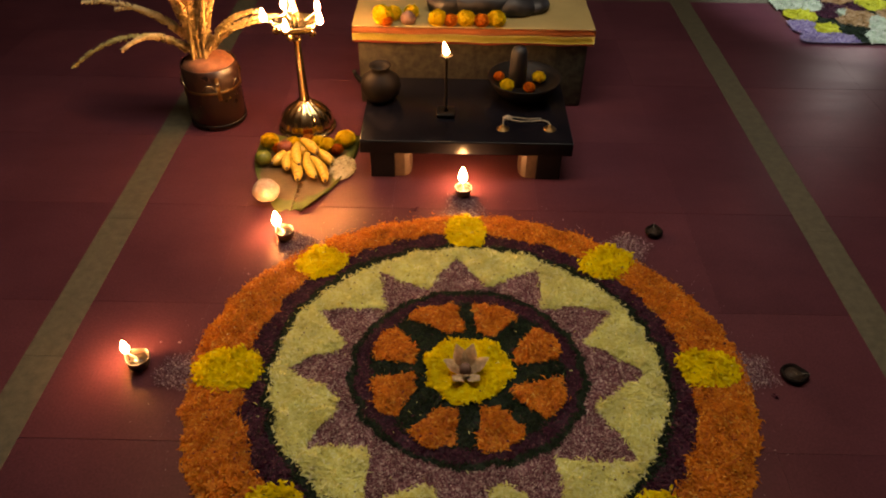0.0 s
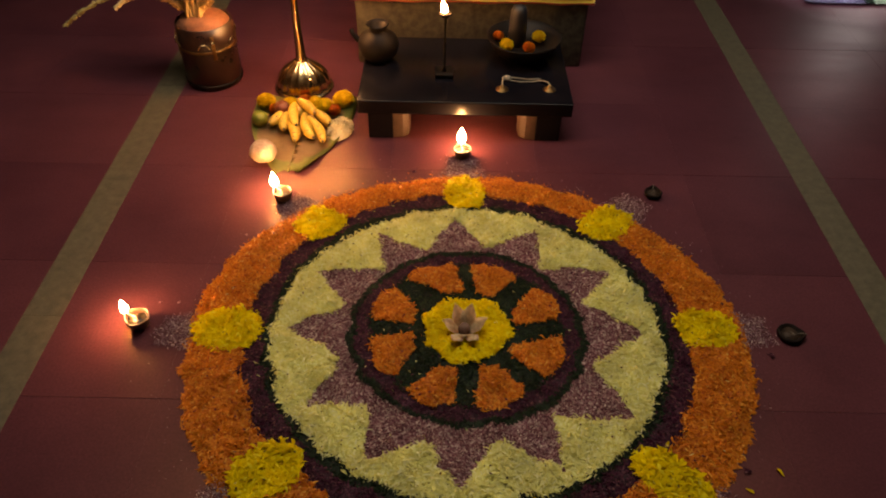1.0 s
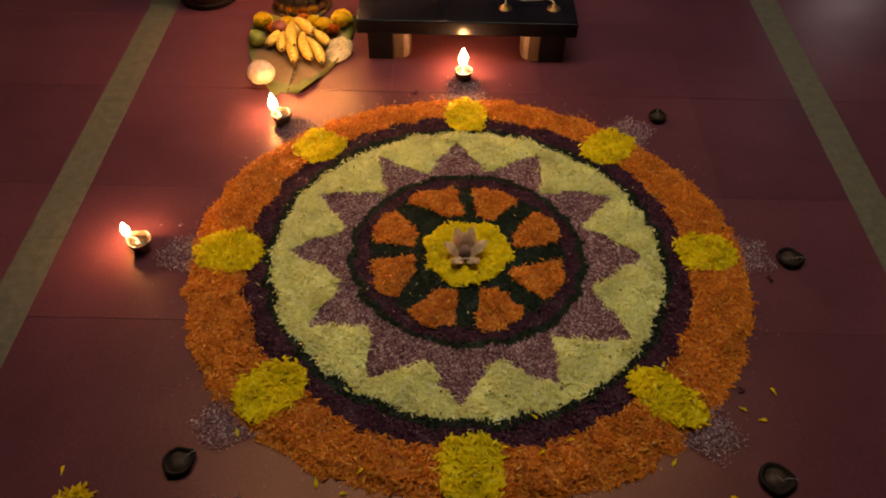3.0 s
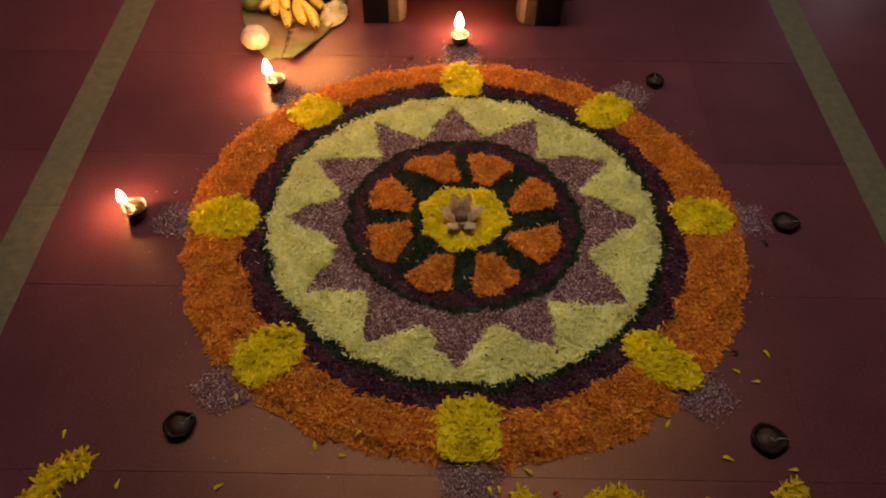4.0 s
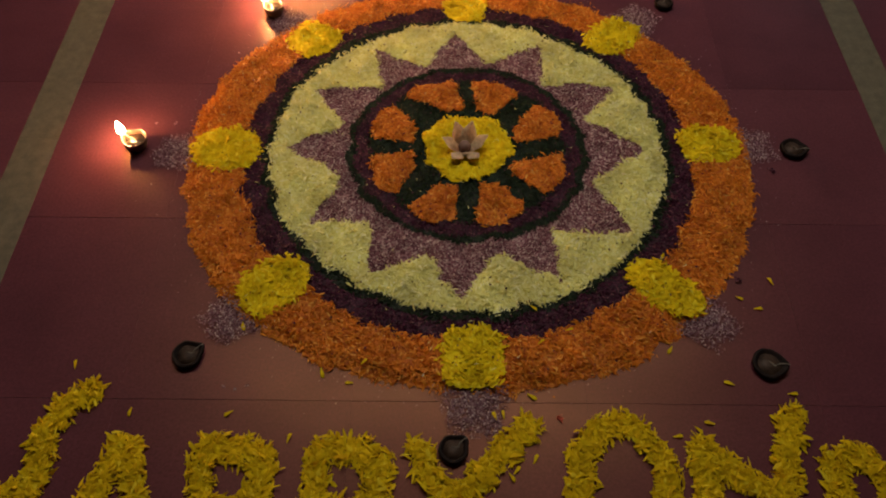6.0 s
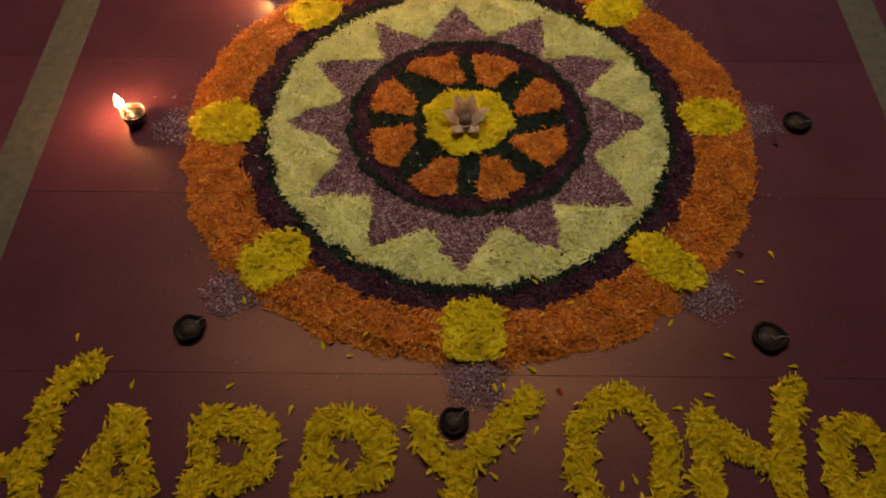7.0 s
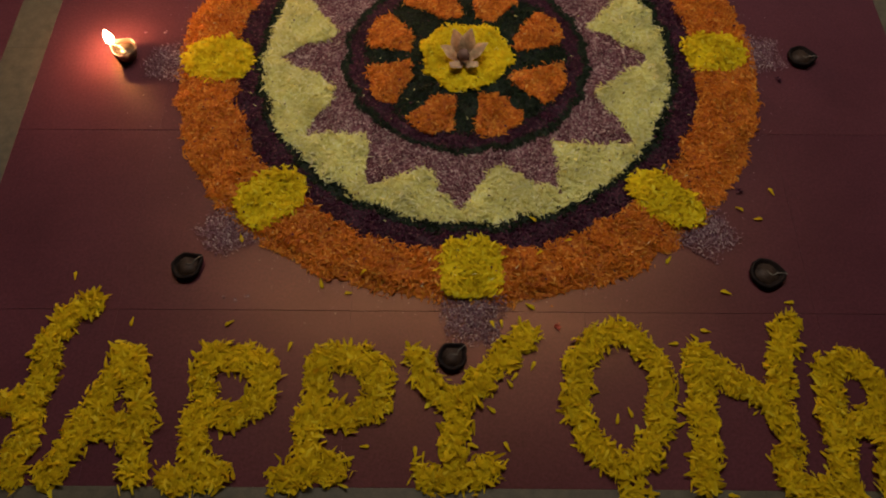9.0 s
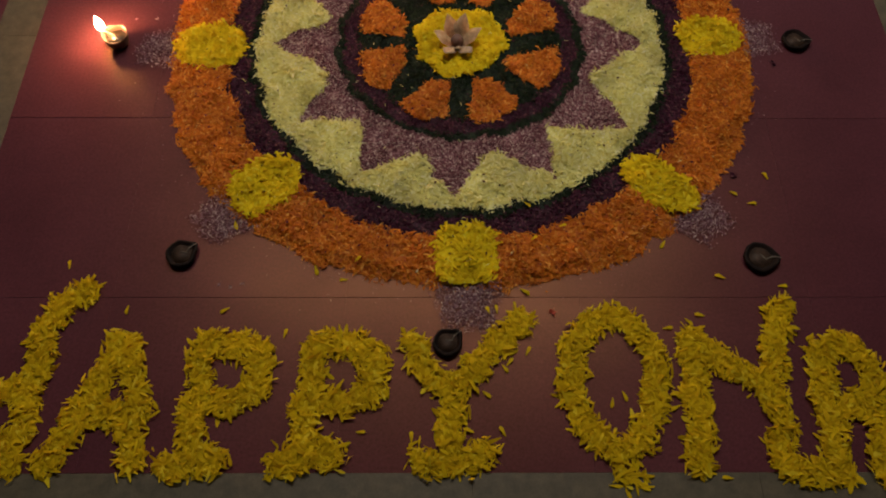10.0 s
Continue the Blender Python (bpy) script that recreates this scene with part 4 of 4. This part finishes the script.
def banana_bunch():
    """Small bananas that splay from one crown: where each starts and ends on the leaf, and its height."""
    t = thing("banana_bunch", pose(-0.572, 0.978, 0), "hand of small ripe spotted yellow bananas on the leaf", "bananas")
    part("crown", lathe([(0.004, 0.0), (0.026, 0.004), (0.030, 0.024), (0.016, 0.044), (0.001, 0.046)], 18), M["banana"], t).location = (-0.040, 0.072, 0.012)
    fan = ((-0.068, 0.036, -0.015, -0.110, 0.030), (-0.022, 0.036, 0.026, -0.096, 0.030), (0.016, 0.022, 0.084, -0.104, 0.028), (-0.086, 0.046, -0.084, -0.042, 0.030), (-0.104, 0.054, -0.130, -0.010, 0.028), (-0.035, 0.100, 0.030, 0.034, 0.058), (-0.062, 0.074, -0.040, -0.044, 0.052), (0.028, 0.060, 0.090, -0.006, 0.034))
    for n, (x0, y0, x1, y1, z) in enumerate(fan):
        ln = math.hypot(x1 - x0, y1 - y0) + 0.012
        b = part("banana", banana_mesh(ln), M["banana"], t)
        b.matrix_basis = pose((x0 + x1) / 2, (y0 + y1) / 2, z, 0, 0, math.degrees(math.atan2(y1 - y0, x1 - x0))) @ pose(0, 0, 0, (55, -60, 70, -50, 40, 62, -66, 58)[n], 4, 0)
        tip = part("banana_tip", lathe([(0.001, 0.0), (0.0060, 0.0015), (0.0045, 0.006), (0.001, 0.009)], 10), M["banana_tip"], b, "blackened banana tip")
        tip.matrix_basis = pose(ln / 0.7 * math.sin(0.35) - 0.001, 0, ln / 0.7 * (1 - math.cos(0.35)), 0, 70, 0)


banana_bunch()


def lumpy(name, radius, squash, material, at, label, category, lump=0.05, turn=0.0):
    bm = bmesh.new()
    bmesh.ops.create_icosphere(bm, subdivisions=4, radius=radius)
    for v in bm.verts:
        n = v.co.normalized()
        v.co *= 1 + lump * noise.noise(n * 1.7 + Vector((radius * 90, 0, 0))) + 0.25 * lump * noise.noise(n * 7)
        if n.z > 0.9:
            v.co.z -= radius * 0.9 * (n.z - 0.9)
        v.co.z *= squash
    low = min(v.co.z for v in bm.verts)
    ob = new(name, from_bm(name, bm, material))
    ob.matrix_world = pose(at[0], at[1], at[2] - low, 0, 0, turn)
    tagged(ob, label, category)


lumpy("round_fruit", 0.046, 0.85, M["fruit_pale"], (-0.692, 0.772, 0.004), "pale pinkish peeled coconut on the leaf tip", "fruit", 0.09)
lumpy("lime", 0.031, 0.92, M["fruit_green"], (-0.748, 0.990, 0.008), "green and yellow lime on the leaf", "fruit", 0.06)
lumpy("dark_fruit", 0.032, 0.85, M["fruit_dark"], (-0.680, 1.070, 0.006), "dark red fruit among the marigolds", "fruit", 0.08)


def rice_heap():
    t = thing("puffed_rice_heap", pose(-0.447, 0.968, 0.008, 0, 0, -12), "heap of whitish puffed rice on the leaf", "food", kind="stuff")
    bm = bmesh.new()
    bmesh.ops.create_icosphere(bm, subdivisions=4, radius=1)
    bmesh.ops.scale(bm, vec=(0.046, 0.072, 0.026), verts=bm.verts)
    for v in bm.verts:
        v.co *= 1 + 0.12 * noise.noise(v.co * 60) + 0.08 * noise.noise(v.co * 170)
        v.co.z = max(v.co.z, -0.002)
    part("heap", bm, M["rice"], t)
    n = 260
    a, r = RNG.uniform(0, 2 * np.pi, n), np.sqrt(RNG.random(n))
    p = np.c_[0.048 * r * np.cos(a), 0.066 * r * np.sin(a), 0.035 * np.sqrt(np.clip(1 - r**2, 0, 1)) + 0.002]
    v, f = petals(p, 0.010, 0.006, 0.5, 0.8)
    part("grains", mesh_of("grains", v, f, [M["rice"]]), None, t)


rice_heap()
ON_LEAF = "marigold heads on the banana leaf"
for x, y, c, s in ((-0.752, 1.115, "yellow", 1.35), (-0.452, 1.135, "yellow", 1.50), (-0.655, 1.105, "yellow", 1.15), (-0.520, 1.095, "yellow", 1.25), (-0.600, 1.130, "orange", 1.1), (-0.480, 1.075, "orange", 0.95), (-0.708, 1.075, "orange", 0.95), (-0.560, 1.120, "yellow", 1.1)):
    marigold(x, y, 0.008, c, s, "%s marigold head on the banana leaf" % c, ON_LEAF, 300 * x, 10)

# ---- the measure of paddy with its sheaf ----
VX, VY, VH = -1.005, 1.340, 0.255


def paddy_measure():
    t = thing("paddy_measure", pose(VX, VY, 0), "dark wooden paddy measure with brass bands and ring handles", "vessel")
    part("drum", lathe([(0.104, 0.0), (0.108, 0.006), (0.110, 0.08), (0.110, 0.17), (0.108, VH), (0.101, VH), (0.099, VH - 0.03), (0.001, VH - 0.03)], 56), M["jackwood"], t)
    for z in (0.012, 0.160):
        part("band", lathe([(0.1085, z), (0.1125, z + 0.002), (0.1125, z + 0.010), (0.1085, z + 0.012)], 56), M["bronze" if z < 0.1 else "brass_old"], t, "brass band")
    for k in range(6):
        a = math.radians(-80 + 60 * k)
        h = part("handle", tube([(0.020 * math.cos(u), 0.004, 0.020 * math.sin(u)) for u in [math.pi * j / 10 for j in range(11)]], 0.0032, 8), M["brass"], t, "small brass ring handle")
        h.matrix_basis = pose(0.113 * math.cos(a), 0.113 * math.sin(a), 0.185, 0, 0, math.degrees(a) + 90) @ pose(0, -0.006, 0, 14, 0, 0)
    for k in range(4):
        a = math.radians(-62 + 90 * k)
        strap = part("strap", box(-0.0075, 0.0075, 0.0, 0.0032, 0.135, 0.232, 0.001, 1), M["brass_old"], t, "upright brass strap")
        strap.matrix_basis = pose(0.1105 * math.cos(a), 0.1105 * math.sin(a), 0, 0, 0, math.degrees(a) - 90)
        part("stud", lathe([(0.001, 0.0), (0.008, 0.001), (0.007, 0.005), (0.001, 0.007)], 12), M["brass"], strap, "round brass stud").matrix_basis = pose(0, 0.003, 0.205, -90, 0, 0)
    part("paddy", lathe([(0.098, VH - 0.028), (0.099, VH - 0.004), (0.082, VH + 0.014), (0.046, VH + 0.026), (0.001, VH + 0.030)], 48, lambda a, r, z: r * (1 + 0.01 * math.sin(9 * a))), M["paddy"], t, "heaped reddish paddy grain")


paddy_measure()


def spray(start, out, up, droop, turn, grains, material, name="spike"):
    """A flower spike: a thin stalk that rises, leans out and bows, thick with small buds."""
    pts = []
    c, s = math.cos(radians(turn)), math.sin(radians(turn))
    for k in range(15):
        u = k / 14
        r, z = out * u**1.25, up * (u * 1.5 - 0.5 * u * u) - droop * u**2.6
        pts.append(Vector((start[0] + c * r, start[1] + s * r, start[2] + z)))
    bm = tube(pts, [0.0062 * (1 - 0.55 * k / 14) for k in range(15)], 7)
    rng = random.Random(int(turn * 10 + out * 1000))
    for g in range(grains):
        u = 0.12 + 0.88 * rng.random()
        k = min(int(u * 14), 13)
        p = pts[k].lerp(pts[k + 1], u * 14 - k)
        ahead = (pts[k + 1] - pts[k]).normalized()
        a = rng.uniform(0, 2 * math.pi)
        side = ahead.orthogonal().normalized()
        side = (side * math.cos(a) + ahead.cross(side) * math.sin(a)).normalized()
        w = 0.0068 * (1.25 - 0.7 * u) * rng.uniform(0.7, 1.3)
        tip = p + side * 0.0150 * (1.2 - 0.6 * u) + ahead * 0.010
        mid = p + side * 0.009 * (1.2 - 0.6 * u) + ahead * 0.003
        q = ahead.cross(side) * w
        vs = [bm.verts.new(v) for v in (p, mid + q, tip, mid - q, mid + side * w * 0.8)]
        for tri in ((0, 1, 4), (1, 2, 4), (2, 3, 4), (3, 0, 4)):
            bm.faces.new([vs[i] for i in tri])
    return bm


def sheaf():
    t = thing("palm_flower_sheaf", pose(VX - 0.02, VY - 0.01, VH + 0.02), "sheaf of dry golden coconut palm flower spikes", "sheaf")
    rng = random.Random(5)
    for turn, out, up, droop, green in ((186, 0.50, 0.22, 0.24, True), (176, 0.44, 0.30, 0.10, False), (168, 0.34, 0.26, 0.10, False), (192, 0.26, 0.20, 0.14, False), (8, 0.30, 0.22, 0.06, False), (-6, 0.26, 0.26, 0.04, False), (20, 0.34, 0.20, 0.08, False)):
        part("spike", spray((rng.uniform(-0.02, 0.02), rng.uniform(-0.02, 0.02), -0.01), out, up, droop, turn, 330, M["straw_green" if green else "straw"]), M["straw_green" if green else "straw"], t)
    for k in range(24):
        part("spike", spray((rng.uniform(-0.03, 0.03), rng.uniform(-0.03, 0.03), -0.01), rng.uniform(0.04, 0.16), rng.uniform(0.34, 0.50), 0.03, rng.uniform(0, 360), 300, M["straw"]), M["straw"], t)


sheaf()

# ---- the second flower carpet, under the cool lamp ----
second = thing("flower_carpet", pose(1.72, 2.165, 0), "second flower carpet of mixed blossoms under cool light", "flower carpet")


def build_second():
    blobs = [("violet", 0.16, 0.04, 0.12, 0.06), ("green", 0.31, 0.06, 0.03, 0.06), ("white", 0.40, 0.05, 0.06, 0.08), ("lime", 0.18, 0.16, 0.08, 0.05), ("violet", 0.07, 0.19, 0.06, 0.07), ("green", 0.29, 0.15, 0.08, 0.05), ("tan", 0.39, 0.31, 0.09, 0.10), ("white", 0.33, 0.38, 0.04, 0.06), ("lime", 0.10, 0.34, 0.06, 0.07), ("white", 0.23, 0.45, 0.06, 0.07), ("maroon", 0.28, 0.41, 0.08, 0.09), ("white", 0.09, 0.49, 0.09, 0.07), ("tan", 0.38, 0.55, 0.07, 0.04), ("maroon", 0.44, 0.47, 0.04, 0.06), ("lime", 0.56, 0.50, 0.08, 0.07), ("white", 0.47, 0.24, 0.06, 0.09), ("white", 0.10, 0.64, 0.09, 0.06), ("violet", 0.28, 0.62, 0.09, 0.05), ("lime", 0.46, 0.66, 0.08, 0.05), ("tan", 0.62, 0.36, 0.07, 0.08)]

    def owner(x, y):
        score = np.stack([((x - bx) / w) ** 2 + ((y - by) / h) ** 2 for _, bx, by, w, h in blobs])
        return np.where(score.min(0) < 1.9, score.argmin(0), -1)
    for n, (c, bx, by, w, h) in enumerate(blobs):
        flower_patch("blossom_patch", lambda x, y: (owner(x, y) == n) & (x > 0) & (y > 0), (bx - 1.4 * w, bx + 1.4 * w, by - 1.4 * h, by + 1.4 * h), M[c], second, 0.015, 0.006, 2.6, 0.016)
    flower_patch("leaf_ground", lambda x, y: (owner(x, y) < 0) & (x > 0.06 + 0.02 * np.sin(y * 60)) & (y > 0.03), (0, 0.9, 0, 0.75), M["green"], second, 0.013, 0.005, 2.4, 0.012)


build_second()

# ---- fallen petals on the floor ----


def fallen(x, y, turn, size, z=0.003, on="the red floor"):
    ob = new("loose_petal", LOOSE)
    ob.matrix_world = pose(x, y, z, 0, 0, turn) @ Matrix.Scale(size, 4)
    tagged(ob, "single fallen yellow petal on %s" % on, "petal", "fallen yellow petals")


rng = random.Random(11)
for x, y in ((-0.871, -0.645), (-0.721, -0.754), (0.746, -0.409), (0.699, -0.485), (0.591, -0.675), (0.660, -0.457), (0.150, -0.711), (-0.253, -0.683), (-0.316, -0.659), (0.530, -0.767), (0.277, -0.903), (-0.214, -0.885), (-0.199, -1.020), (0.099, -0.887), (-0.096, -1.031), (0.089, -1.019), (0.067, -0.756), (0.086, -0.753), (-0.511, -0.544), (0.473, -0.594)):
    fallen(x, y, rng.uniform(0, 360), rng.uniform(0.8, 1.15))
for x, y in ((-0.222, -0.64), (0.243, -0.555), (0.176, -0.587), (0.165, -0.499)):
    fallen(x, y, rng.uniform(0, 360), 0.85, 0.0215, "orange petals")


def crumb(x, y, size, material, label):
    """A small dropped lump of petals."""
    v, f = petals(np.c_[RNG.normal(0, 0.004, 14), RNG.normal(0, 0.004, 14), 0.002 + 0.004 * RNG.random(14)], 0.009, 0.005, 0.4, 0.6)
    v[:, 2] = np.maximum(v[:, 2], 0.0006)
    ob = new("petal_crumb", mesh_of("petal_crumb", v, f, [material]))
    ob.matrix_world = pose(x, y, 0) @ Matrix.Scale(size, 4)
    tagged(ob, label, "petal", kind="stuff")


for x, y, sz in ((0.669, -0.406, 1.0), (-0.163, 0.727, 1.0), (0.835, -0.060, 1.0), (-0.155, 0.745, 0.6)):
    crumb(x, y, sz, M["maroon"], "dark maroon petal crumb dropped on the tiles")
crumb(0.209, -0.759, 0.9, M["cloth_red"], "dark red petal scrap dropped on the tiles")
for x, y in ((-0.529, -0.692), (-0.479, -0.691), (-0.505, -0.700), (-0.802, 0.091), (-0.858, 0.090), (-0.673, 0.382)):
    crumb(x, y, 0.45, M["purple"], "pale flower crumb dropped on the tiles")

# ---- floor pieces: border strips and tiles ----


def slab(name, w, d, material, bevel=0.0012):
    return from_bm(name, box(-w / 2, w / 2, -d / 2, d / 2, -0.008, 0.0, bevel, 1), material, False)


def lay(name, me, x, y, turn=0.0, dz=0.0):
    ob = new(name, me)
    ob.parent = floor
    ob.matrix_basis = pose(x, y, dz, 0, 0, turn)
    return ob


STRIP_SIDE, STRIP_ACROSS = slab("granite_strip", STRIP, 0.6216, M["granite"], 0.0004), slab("granite_strip", 0.618, STRIP, M["granite"])
k = FRONT - STRIP
while k < 5.2:
    for x in (LEFT - STRIP / 2, RIGHT + STRIP / 2):
        lay("granite_strip", STRIP_SIDE, x, k + 0.31)
    k += 0.622
for y in (FRONT - STRIP / 2, BACK + STRIP / 2):
    for n in range(-2, 2):
        lay("granite_strip", slab("granite_strip", (RIGHT - LEFT) / 4 - 0.0004, STRIP, M["granite"], 0.0004), LEFT + (RIGHT - LEFT) / 4 * (n + 2.5), y)
    for side in (-1, 1):
        for n in range(5):
            edge = (LEFT - STRIP) if side < 0 else (RIGHT + STRIP)
            lay("granite_strip", STRIP_ACROSS, edge + side * (0.311 + 0.62 * n), y)

XS = [LEFT, -0.760, -0.245, 0.270, 0.782, RIGHT]
YS_IN = [FRONT, -0.724, -0.236, 0.252, 0.742, 1.200, 1.690, 2.180, BACK]


def field(xs, ys):
    made = {}
    for x0, x1 in zip(xs, xs[1:]):
        for y0, y1 in zip(ys, ys[1:]):
            key = (round(x1 - x0, 3), round(y1 - y0, 3))
            if key not in made:
                made[key] = slab("floor_tile", key[0] - 0.0001, key[1] - 0.0008, M["tile"], 0.0002)
            lay("floor_tile", made[key], (x0 + x1) / 2, (y0 + y1) / 2, 0, rng.uniform(-0.0006, 0.0))


def steps_to(a, b, s):
    n = max(1, round((b - a) / s))
    return [a + (b - a) * k / n for k in range(n + 1)]


XL, XR = steps_to(-4.5, LEFT - STRIP, 0.5), steps_to(RIGHT + STRIP, 4.5, 0.5)
YF, YB = steps_to(-4.0, FRONT - STRIP, 0.5), steps_to(BACK + STRIP, 5.5, 0.5)
for ys in (YF, YS_IN, YB):
    for xs in (XL, XS, XR):
        field(xs, ys)
